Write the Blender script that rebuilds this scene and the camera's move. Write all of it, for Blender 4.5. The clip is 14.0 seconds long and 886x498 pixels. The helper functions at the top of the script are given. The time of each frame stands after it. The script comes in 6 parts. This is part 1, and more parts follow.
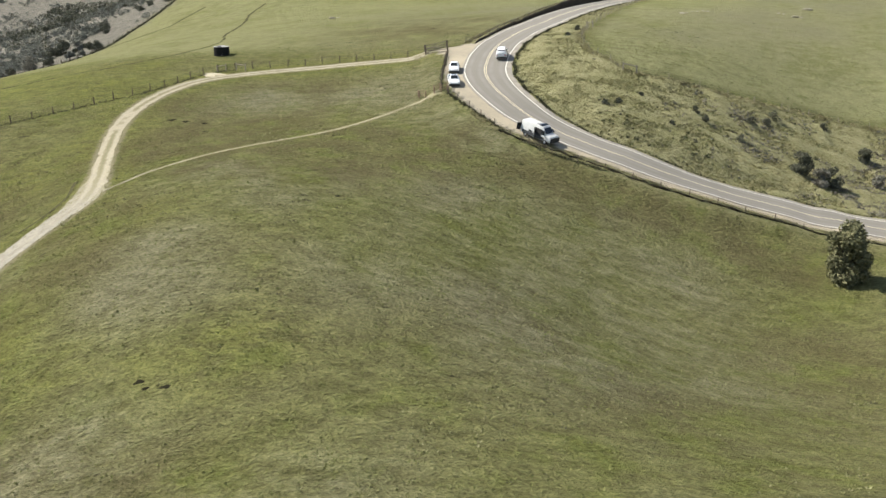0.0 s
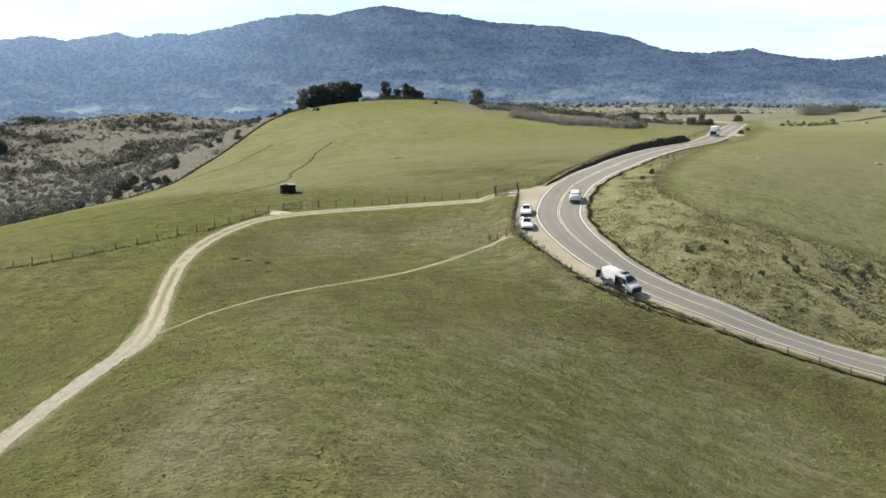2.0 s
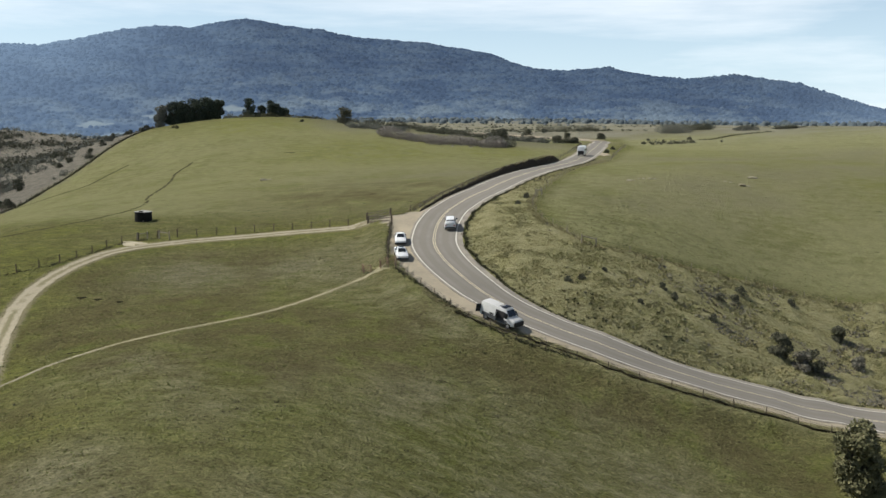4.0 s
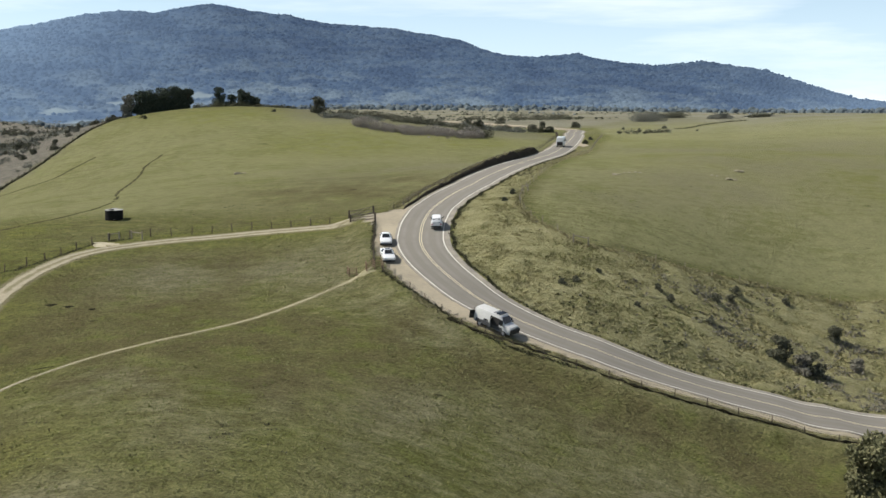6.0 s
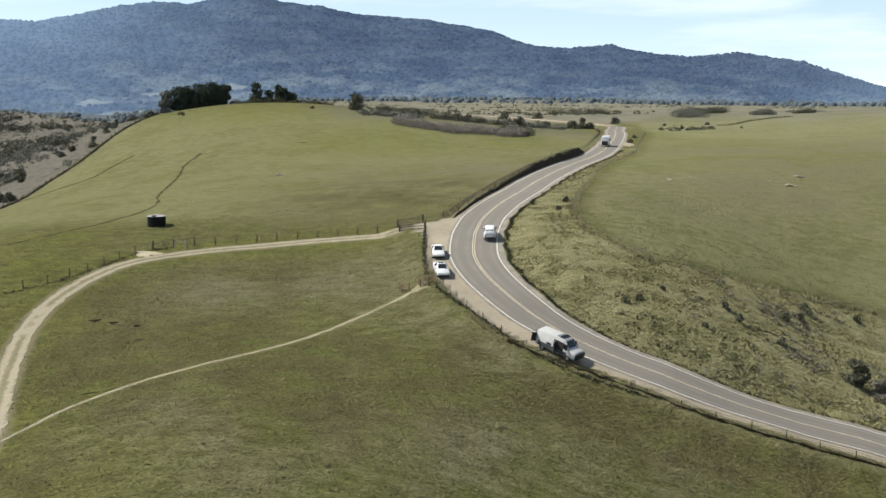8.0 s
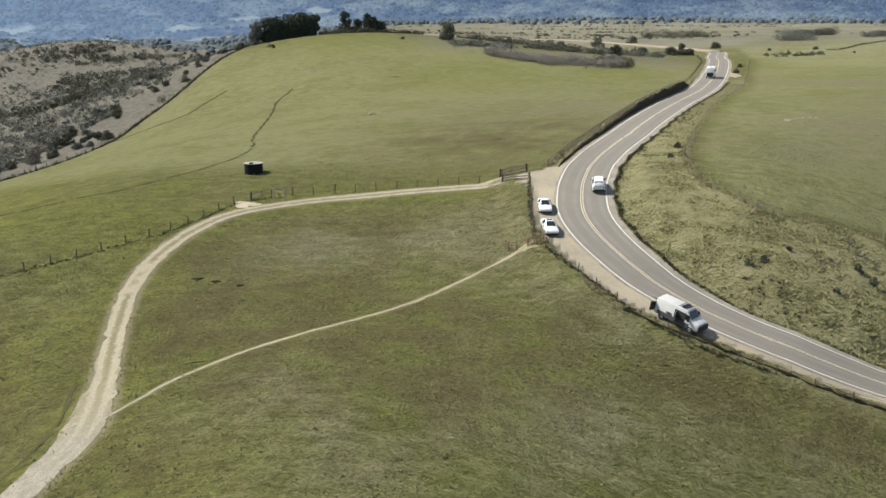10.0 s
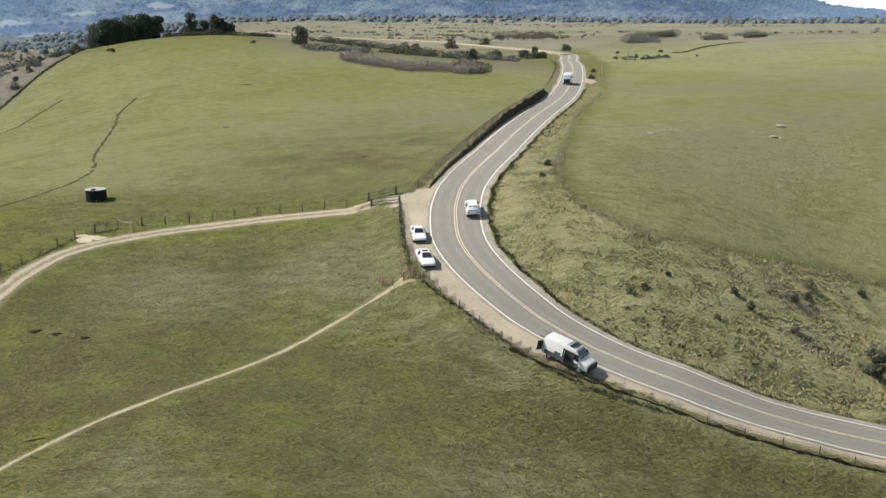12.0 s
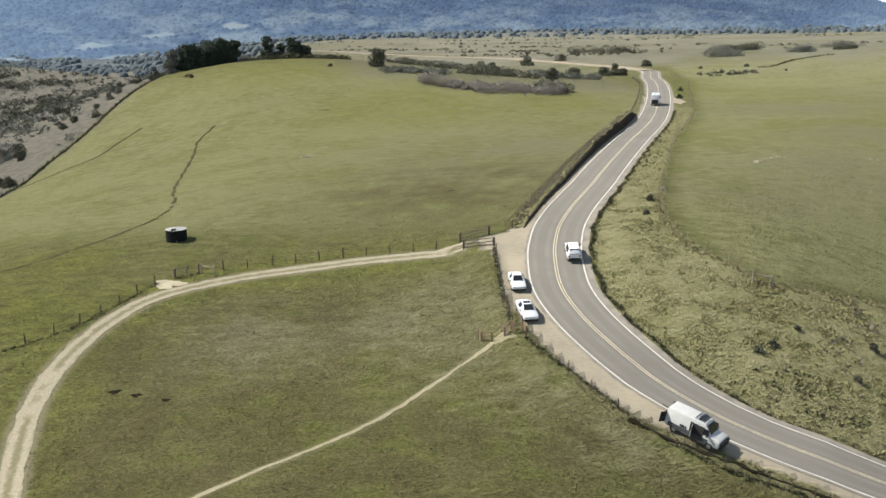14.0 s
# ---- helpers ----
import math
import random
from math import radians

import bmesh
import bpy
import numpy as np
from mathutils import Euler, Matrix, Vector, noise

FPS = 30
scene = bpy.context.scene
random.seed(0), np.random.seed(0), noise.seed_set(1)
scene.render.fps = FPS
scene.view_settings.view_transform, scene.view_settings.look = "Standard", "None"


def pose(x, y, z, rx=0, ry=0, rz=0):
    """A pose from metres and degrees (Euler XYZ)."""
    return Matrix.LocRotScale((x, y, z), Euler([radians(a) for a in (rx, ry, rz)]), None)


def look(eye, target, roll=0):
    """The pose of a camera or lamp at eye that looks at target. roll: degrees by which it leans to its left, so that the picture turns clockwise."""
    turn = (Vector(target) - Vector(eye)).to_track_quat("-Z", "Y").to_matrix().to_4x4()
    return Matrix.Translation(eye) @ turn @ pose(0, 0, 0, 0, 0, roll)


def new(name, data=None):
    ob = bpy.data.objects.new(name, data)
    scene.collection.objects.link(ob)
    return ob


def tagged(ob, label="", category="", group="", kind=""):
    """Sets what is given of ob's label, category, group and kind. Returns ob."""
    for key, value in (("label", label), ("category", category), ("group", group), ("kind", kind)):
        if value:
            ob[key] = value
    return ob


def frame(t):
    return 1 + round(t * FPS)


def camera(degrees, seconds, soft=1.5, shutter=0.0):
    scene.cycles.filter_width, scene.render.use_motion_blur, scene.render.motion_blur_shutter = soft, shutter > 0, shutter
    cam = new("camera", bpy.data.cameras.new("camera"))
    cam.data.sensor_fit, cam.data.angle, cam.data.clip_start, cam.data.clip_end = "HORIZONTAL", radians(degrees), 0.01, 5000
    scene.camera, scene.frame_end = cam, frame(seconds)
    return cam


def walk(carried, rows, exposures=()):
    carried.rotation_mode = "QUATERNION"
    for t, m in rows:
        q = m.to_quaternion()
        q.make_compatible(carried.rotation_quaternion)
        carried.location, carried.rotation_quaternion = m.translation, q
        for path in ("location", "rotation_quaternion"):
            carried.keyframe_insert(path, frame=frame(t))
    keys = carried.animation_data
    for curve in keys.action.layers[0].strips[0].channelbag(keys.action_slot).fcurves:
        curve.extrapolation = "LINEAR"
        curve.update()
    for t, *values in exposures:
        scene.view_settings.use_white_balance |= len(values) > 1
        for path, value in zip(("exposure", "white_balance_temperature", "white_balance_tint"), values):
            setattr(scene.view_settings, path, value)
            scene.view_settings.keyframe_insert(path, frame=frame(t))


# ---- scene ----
# ---------------------------------------------------------------- camera
LENS = 50.95
# seconds, eye x y z, yaw, pitch, roll
PATH = [
    (0, 12.23, -68.30, 17.56, 5.66, -17.26, -0.52),
    (0.5, 11.35, -66.51, 17.32, 6.08, -18.24, -0.52),
    (1, 10.47, -64.63, 17.18, 7.15, -17.92, -0.45),
    (1.5, 9.61, -62.64, 17.21, 8.14, -14.00, -0.20),
    (2, 8.84, -60.58, 17.40, 8.99, -8.91, 0.14),
    (2.5, 8.25, -58.55, 17.68, 10.15, -7.40, 0.05),
    (3, 7.86, -56.62, 18.04, 9.68, -7.46, 0.07),
    (3.5, 7.61, -54.85, 18.43, 5.95, -7.68, 0.12),
    (4, 7.33, -53.23, 18.82, 0.81, -7.99, 0.40),
    (4.2, 7.13, -52.64, 18.96, -1.12, -8.10, 0.62),
    (6.3, 4.04, -46.82, 20.38, -1.05, -8.83, 0.31),
    (6.5, 3.72, -46.24, 20.56, -0.61, -8.79, 0.32),
    (7, 2.85, -44.75, 21.10, -0.05, -8.76, 0.43),
    (7.5, 1.95, -43.23, 21.73, 0.20, -8.74, 0.47),
    (8, 1.03, -41.68, 22.43, 0.73, -9.38, 0.50),
    (8.5, 0.12, -40.12, 23.19, 2.45, -11.78, 0.14),
    (8.7, -0.21, -39.50, 23.51, 3.63, -12.92, -0.08),
    (10.8, -3.43, -32.83, 27.05, 6.11, -14.26, -0.33),
    (11, -3.68, -32.05, 27.34, 4.54, -14.27, -0.33),
    (11.5, -4.19, -29.77, 27.94, 0.67, -14.34, -0.16),
    (12, -4.72, -27.34, 28.48, -3.17, -14.39, 0.17),
    (12.5, -5.36, -24.86, 28.99, -6.05, -13.94, 0.27),
    (13, -6.15, -22.40, 29.47, -5.77, -13.16, 0.04),
    (13.5, -7.05, -19.99, 29.96, -2.66, -13.34, -0.51),
    (14, -8.00, -17.61, 30.46, 1.21, -13.54, -1.00),
]
cam = camera(LENS, 14.0)
walk(cam, [(t, pose(x, y, z, 90, 0, yaw) @ pose(0, 0, 0, pitch, 0, 0) @ pose(0, 0, 0, 0, 0, roll)) for t, x, y, z, yaw, pitch, roll in PATH],
     exposures=((0, 0.90), (0.8, 0.90), (1.5, 1.02), (2.4, 0.37), (3.2, 0.21), (4, 0.21), (6.5, 0.40), (8, 0.42), (9.5, 0.56), (11, 0.66), (14, 0.63)))

# ---------------------------------------------------------------- sky, sun
SUN_WAY = Vector((-0.80, 0.16, 0.92)).normalized()      # towards the sun
world = bpy.data.worlds.new("sky")
scene.world = world
world.use_nodes = True
wn = world.node_tree
sky = wn.nodes.new("ShaderNodeTexSky")
sky.sky_type, sky.sun_disc = "NISHITA", False
sky.sun_elevation = math.asin(SUN_WAY.z)
sky.sun_rotation = math.atan2(SUN_WAY.x, SUN_WAY.y)
sky.air_density, sky.dust_density, sky.ozone_density = 0.9, 0.15, 3.0
cirrus = wn.nodes.new("ShaderNodeTexNoise")
cirrus.inputs["Scale"].default_value, cirrus.inputs["Detail"].default_value, cirrus.inputs["Roughness"].default_value = 2.2, 7, 0.6
drawn = wn.nodes.new("ShaderNodeMapping")
drawn.inputs["Scale"].default_value = (0.5, 1.4, 5.0)
wn.links.new(wn.nodes.new("ShaderNodeTexCoord").outputs["Generated"], drawn.inputs["Vector"])
wn.links.new(drawn.outputs[0], cirrus.inputs["Vector"])
thin = wn.nodes.new("ShaderNodeMapRange")
thin.inputs[1].default_value, thin.inputs[2].default_value, thin.inputs[4].default_value = 0.48, 0.74, 0.65
wn.links.new(cirrus.outputs["Fac"], thin.inputs[0])
rise = wn.nodes.new("ShaderNodeSeparateXYZ")
wn.links.new(drawn.inputs["Vector"].links[0].from_socket, rise.inputs[0])
milky = wn.nodes.new("ShaderNodeMapRange")               # the milky air low over the horizon
milky.inputs[1].default_value, milky.inputs[2].default_value, milky.inputs[3].default_value, milky.inputs[4].default_value = 0.0, 0.30, 0.72, 0.0
wn.links.new(rise.outputs["Z"], milky.inputs[0])
air = wn.nodes.new("ShaderNodeMix")
air.data_type = "RGBA"
air.inputs[7].default_value = (9.0, 11.4, 13.2, 1)
wn.links.new(milky.outputs[0], air.inputs[0])
wn.links.new(sky.outputs["Color"], air.inputs[6])
veil = wn.nodes.new("ShaderNodeMix")
veil.data_type = "RGBA"
veil.inputs[7].default_value = (14.2, 14.4, 14.6, 1)
wn.links.new(thin.outputs[0], veil.inputs[0])
wn.links.new(air.outputs[2], veil.inputs[6])
wn.links.new(veil.outputs[2], wn.nodes["Background"].inputs["Color"])
wn.nodes["Background"].inputs["Strength"].default_value = 0.078
sun = new("sun", bpy.data.lights.new("sun", "SUN"))
sun.data.energy, sun.data.angle, sun.data.color = 5.0, radians(0.6), (1.0, 0.965, 0.885)
sun.matrix_world = look(SUN_WAY * 500, (0, 0, 0))


# ---------------------------------------------------------------- materials
def mat(name, base, rough=0.85, metal=0.0, second=None, scale=1.0, fine=12.0, bump=0.0, spread=0.25, spec=0.15):
    """A surface of one base colour that strays to a second in patches of 'scale' per metre and in grain of 'fine' per metre."""
    m = bpy.data.materials.new(name)
    m.use_nodes = True
    nt = m.node_tree
    bsdf = nt.nodes["Principled BSDF"]
    bsdf.inputs["Roughness"].default_value, bsdf.inputs["Metallic"].default_value = rough, metal
    bsdf.inputs["Specular IOR Level"].default_value = spec
    where = nt.nodes.new("ShaderNodeTexCoord")
    big, small = nt.nodes.new("ShaderNodeTexNoise"), nt.nodes.new("ShaderNodeTexNoise")
    for n, s, d in ((big, scale, 4), (small, fine, 3)):
        n.inputs["Scale"].default_value, n.inputs["Detail"].default_value = s, d
        nt.links.new(where.outputs["Object"], n.inputs["Vector"])
    second = second or tuple(c * (1 - spread) for c in base)
    mix = nt.nodes.new("ShaderNodeMix")
    mix.data_type = "RGBA"
    mix.inputs[6].default_value, mix.inputs[7].default_value = (*base, 1), (*second, 1)
    add = nt.nodes.new("ShaderNodeMath")
    add.operation = "MULTIPLY_ADD"
    nt.links.new(big.outputs["Fac"], add.inputs[0])
    add.inputs[1].default_value = 1.6
    sub = nt.nodes.new("ShaderNodeMath")
    sub.operation = "MULTIPLY_ADD"
    nt.links.new(small.outputs["Fac"], sub.inputs[0])
    sub.inputs[1].default_value, sub.inputs[2].default_value = 1.2, -0.9
    nt.links.new(sub.outputs[0], add.inputs[2])
    clamp = nt.nodes.new("ShaderNodeClamp")
    nt.links.new(add.outputs[0], clamp.inputs[0])
    nt.links.new(clamp.outputs[0], mix.inputs[0])
    nt.links.new(mix.outputs[2], bsdf.inputs["Base Color"])
    if bump:
        b = nt.nodes.new("ShaderNodeBump")
        b.inputs["Strength"].default_value, b.inputs["Distance"].default_value = 0.6, bump
        nt.links.new(small.outputs["Fac"], b.inputs["Height"])
        nt.links.new(b.outputs["Normal"], bsdf.inputs["Normal"])
    return m


def nodes_of(m):
    return m.node_tree, m.node_tree.nodes["Principled BSDF"]


def math_node(nt, op, a, b=None, c=None):
    n = nt.nodes.new("ShaderNodeMath")
    n.operation = op
    for i, v in enumerate((a, b, c)):
        if v is None:
            continue
        if isinstance(v, (int, float)):
            n.inputs[i].default_value = v
        else:
            nt.links.new(v, n.inputs[i])
    return n.outputs[0]


def blend(nt, fac, a, b):
    n = nt.nodes.new("ShaderNodeMix")
    n.data_type = "RGBA"
    for i, v in ((0, fac), (6, a), (7, b)):
        if isinstance(v, tuple):
            n.inputs[i].default_value = (*v, 1)
        elif isinstance(v, (int, float)):
            n.inputs[i].default_value = v
        else:
            nt.links.new(v, n.inputs[i])
    return n.outputs[2]


def noise_node(nt, vec, scale, detail=3, rough=0.5):
    n = nt.nodes.new("ShaderNodeTexNoise")
    n.inputs["Scale"].default_value, n.inputs["Detail"].default_value, n.inputs["Roughness"].default_value = scale, detail, rough
    nt.links.new(vec, n.inputs["Vector"])
    return n.outputs["Fac"]


def ramp(nt, fac, lo, hi):
    n = nt.nodes.new("ShaderNodeMapRange")
    n.inputs[1].default_value, n.inputs[2].default_value = lo, hi
    nt.links.new(fac, n.inputs[0])
    return n.outputs[0]


def attr(nt, name):
    n = nt.nodes.new("ShaderNodeAttribute")
    n.attribute_name = name
    return n.outputs["Fac"]


def ground_material():
    m = bpy.data.materials.new("pasture")
    m.use_nodes = True
    nt, bsdf = nodes_of(m)
    pos = nt.nodes.new("ShaderNodeNewGeometry").outputs["Position"]
    stretch = nt.nodes.new("ShaderNodeMapping")
    stretch.inputs["Scale"].default_value = (1.0, 1.9, 1.0)
    stretch.inputs["Rotation"].default_value = (0, 0, 0.15)
    nt.links.new(pos, stretch.inputs["Vector"])
    svec = stretch.outputs[0]
    patch = noise_node(nt, pos, 0.045, 5, 0.62)
    swell = noise_node(nt, pos, 0.16, 4, 0.6)
    clump = noise_node(nt, svec, 0.35, 4, 0.65)
    blade = noise_node(nt, svec, 1.7, 4, 0.7)
    fine = noise_node(nt, svec, 6.0, 3, 0.7)
    broad = noise_node(nt, pos, 0.011, 3, 0.55)
    col = blend(nt, ramp(nt, patch, 0.38, 0.62), (0.147, 0.143, 0.050), (0.172, 0.155, 0.067))
    col = blend(nt, math_node(nt, "MULTIPLY", ramp(nt, broad, 0.42, 0.60), 0.5), col, (0.124, 0.112, 0.048))
    col = blend(nt, math_node(nt, "MULTIPLY", ramp(nt, swell, 0.52, 0.66), 0.55), col, (0.182, 0.166, 0.076))
    col = blend(nt, math_node(nt, "MULTIPLY", ramp(nt, swell, 0.47, 0.34), 0.75), col, (0.140, 0.148, 0.038))
    col = blend(nt, math_node(nt, "MULTIPLY", ramp(nt, clump, 0.46, 0.74), 0.7), col, (0.180, 0.168, 0.066))
    meadow = math_node(nt, "MULTIPLY", attr(nt, "meadow"), math_node(nt, "MAXIMUM", ramp(nt, math_node(nt, "ADD", patch, math_node(nt, "MULTIPLY", clump, 0.8)), 0.55, 0.95), 0.55))
    col = blend(nt, meadow, col, (0.272, 0.257, 0.123))
    lushness = math_node(nt, "MULTIPLY", attr(nt, "lush"), ramp(nt, math_node(nt, "ADD", swell, math_node(nt, "MULTIPLY", clump, 0.6)), 0.62, 0.95))
    col = blend(nt, math_node(nt, "MULTIPLY", lushness, 0.6), col, (0.170, 0.174, 0.034))
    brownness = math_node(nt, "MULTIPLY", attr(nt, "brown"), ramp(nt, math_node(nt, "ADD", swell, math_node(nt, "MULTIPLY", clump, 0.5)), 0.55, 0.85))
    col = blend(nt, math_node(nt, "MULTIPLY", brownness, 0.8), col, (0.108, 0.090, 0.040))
    greyness = math_node(nt, "MULTIPLY", attr(nt, "thin"), ramp(nt, math_node(nt, "ADD", patch, math_node(nt, "MULTIPLY", clump, 0.6)), 0.62, 0.92))
    col = blend(nt, math_node(nt, "MULTIPLY", greyness, 0.85), col, (0.205, 0.184, 0.104))
    grass = noise_node(nt, svec, 3.2, 4, 0.75)
    shade = 1.0
    for layer, force in ((clump, 1.1), (blade, 1.6), (grass, 1.3), (fine, 0.7)):
        shade = math_node(nt, "ADD", math_node(nt, "MULTIPLY", math_node(nt, "SUBTRACT", layer, 0.5), force), shade)
    calm = math_node(nt, "SUBTRACT", 1.0, math_node(nt, "MULTIPLY", ramp(nt, attr(nt, "meadow"), 0.0, 0.35), 0.55))
    shade = math_node(nt, "ADD", math_node(nt, "MULTIPLY", math_node(nt, "SUBTRACT", shade, 1.0), calm), 1.0)
    grey = nt.nodes.new("ShaderNodeCombineColor")
    for k in range(3):
        nt.links.new(math_node(nt, "MAXIMUM", shade, 0.25), grey.inputs[k])
    tint = nt.nodes.new("ShaderNodeMix")
    tint.data_type, tint.blend_type = "RGBA", "MULTIPLY"
    tint.inputs[0].default_value = 1.0
    nt.links.new(col, tint.inputs[6])
    nt.links.new(grey.outputs[0], tint.inputs[7])
    col = tint.outputs[2]
    gather = ramp(nt, noise_node(nt, pos, 0.07, 4, 0.6), 0.48, 0.60)
    streak = noise_node(nt, svec, 0.8, 6, 0.78)
    col = blend(nt, math_node(nt, "MULTIPLY", math_node(nt, "MULTIPLY", ramp(nt, streak, 0.42, 0.31), gather), 0.9), col, (0.046, 0.042, 0.018))
    col = blend(nt, math_node(nt, "MULTIPLY", ramp(nt, streak, 0.58, 0.72), math_node(nt, "MULTIPLY", math_node(nt, "SUBTRACT", calm, 0.3), 0.75)), col, (0.225, 0.205, 0.098))
    leaf = nt.nodes.new("ShaderNodeMix")
    leaf.data_type, leaf.blend_type = "RGBA", "MULTIPLY"
    leaf.inputs[0].default_value, leaf.inputs[7].default_value = 1.0, (0.965, 1.0, 1.03, 1)
    nt.links.new(col, leaf.inputs[6])
    col = leaf.outputs[2]
    straw = blend(nt, ramp(nt, math_node(nt, "ADD", math_node(nt, "MULTIPLY", blade, 0.5), math_node(nt, "MULTIPLY", clump, 0.5)), 0.38, 0.62), (0.215, 0.204, 0.090), (0.350, 0.318, 0.182))
    col = blend(nt, attr(nt, "dry"), col, straw)
    heath = blend(nt, ramp(nt, clump, 0.38, 0.62), (0.212, 0.192, 0.154), (0.138, 0.129, 0.103))
    col = blend(nt, attr(nt, "heath"), col, heath)
    # paler with distance: haze put into the grass colour
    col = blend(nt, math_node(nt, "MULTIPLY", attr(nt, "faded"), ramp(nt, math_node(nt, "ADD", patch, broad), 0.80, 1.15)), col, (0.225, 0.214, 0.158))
    # far woodland floor, blue-grey because haze is put into its colour
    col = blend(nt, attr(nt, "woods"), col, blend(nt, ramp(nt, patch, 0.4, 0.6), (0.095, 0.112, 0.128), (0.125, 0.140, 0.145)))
    col = blend(nt, ramp(nt, math_node(nt, "ADD", attr(nt, "path"), math_node(nt, "MULTIPLY", math_node(nt, "SUBTRACT", blade, 0.5), 0.65)), 0.30, 0.10), col, (0.260, 0.232, 0.138))
    trodden = blend(nt, ramp(nt, blade, 0.4, 0.65), (0.225, 0.200, 0.118), (0.31, 0.272, 0.185))
    col = blend(nt, ramp(nt, math_node(nt, "ADD", attr(nt, "track"), math_node(nt, "MULTIPLY", math_node(nt, "SUBTRACT", blade, 0.5), 0.5)), 0.35, 0.24), col, trodden)
    soil = blend(nt, ramp(nt, math_node(nt, "ADD", math_node(nt, "MULTIPLY", blade, 0.4), math_node(nt, "MULTIPLY", swell, 0.6)), 0.40, 0.62), (0.265, 0.232, 0.172), (0.355, 0.305, 0.220))
    col = blend(nt, ramp(nt, math_node(nt, "ADD", attr(nt, "dirt"), math_node(nt, "MULTIPLY", math_node(nt, "SUBTRACT", blade, 0.5), 0.9)), 0.3, 0.7), col, soil)
    nt.links.new(col, bsdf.inputs["Base Color"])
    bsdf.inputs["Roughness"].default_value, bsdf.inputs["Specular IOR Level"].default_value = 1.0, 0.02
    b = nt.nodes.new("ShaderNodeBump")
    b.inputs["Strength"].default_value, b.inputs["Distance"].default_value = 1.0, 0.45
    h = math_node(nt, "ADD", math_node(nt, "MULTIPLY", blade, 1.7), math_node(nt, "MULTIPLY", clump, 1.4))
    h = math_node(nt, "ADD", h, math_node(nt, "MULTIPLY", fine, 0.35))
    h = math_node(nt, "MULTIPLY", h, math_node(nt, "SUBTRACT", 1.0, math_node(nt, "MULTIPLY", attr(nt, "dirt"), 0.85)))
    nt.links.new(h, b.inputs["Height"])
    nt.links.new(b.outputs["Normal"], bsdf.inputs["Normal"])
    return m


PASTURE = ground_material()
ASPHALT = mat("worn_asphalt", (0.196, 0.180, 0.153), 0.95, second=(0.162, 0.149, 0.127), scale=0.12, fine=5, bump=0.01, spec=0.08)


def wear_tyres(m):
    """Paler bands where tyres run, a darker strip of dripped oil between them."""
    nt, bsdf = nodes_of(m)
    was = bsdf.inputs["Base Color"].links[0].from_socket
    off = attr(nt, "across")
    lane = math_node(nt, "ABSOLUTE", math_node(nt, "SUBTRACT", math_node(nt, "ABSOLUTE", off), 1.8))
    band = ramp(nt, math_node(nt, "ABSOLUTE", math_node(nt, "SUBTRACT", lane, 0.85)), 0.5, 0.1)
    pos = nt.nodes.new("ShaderNodeTexCoord").outputs["Object"]
    worn = math_node(nt, "MULTIPLY", band, ramp(nt, noise_node(nt, pos, 0.25, 3), 0.25, 0.7))
    col = blend(nt, math_node(nt, "MULTIPLY", worn, 0.42), was, (0.262, 0.242, 0.205))
    col = blend(nt, math_node(nt, "MULTIPLY", ramp(nt, lane, 0.5, 0.0), 0.4), col, (0.188, 0.168, 0.134))
    dust = math_node(nt, "MULTIPLY", ramp(nt, math_node(nt, "ABSOLUTE", off), 3.35, 3.9), ramp(nt, noise_node(nt, pos, 0.6, 4), 0.3, 0.6))
    col = blend(nt, dust, col, (0.275, 0.246, 0.196))
    nt.links.new(col, bsdf.inputs["Base Color"])


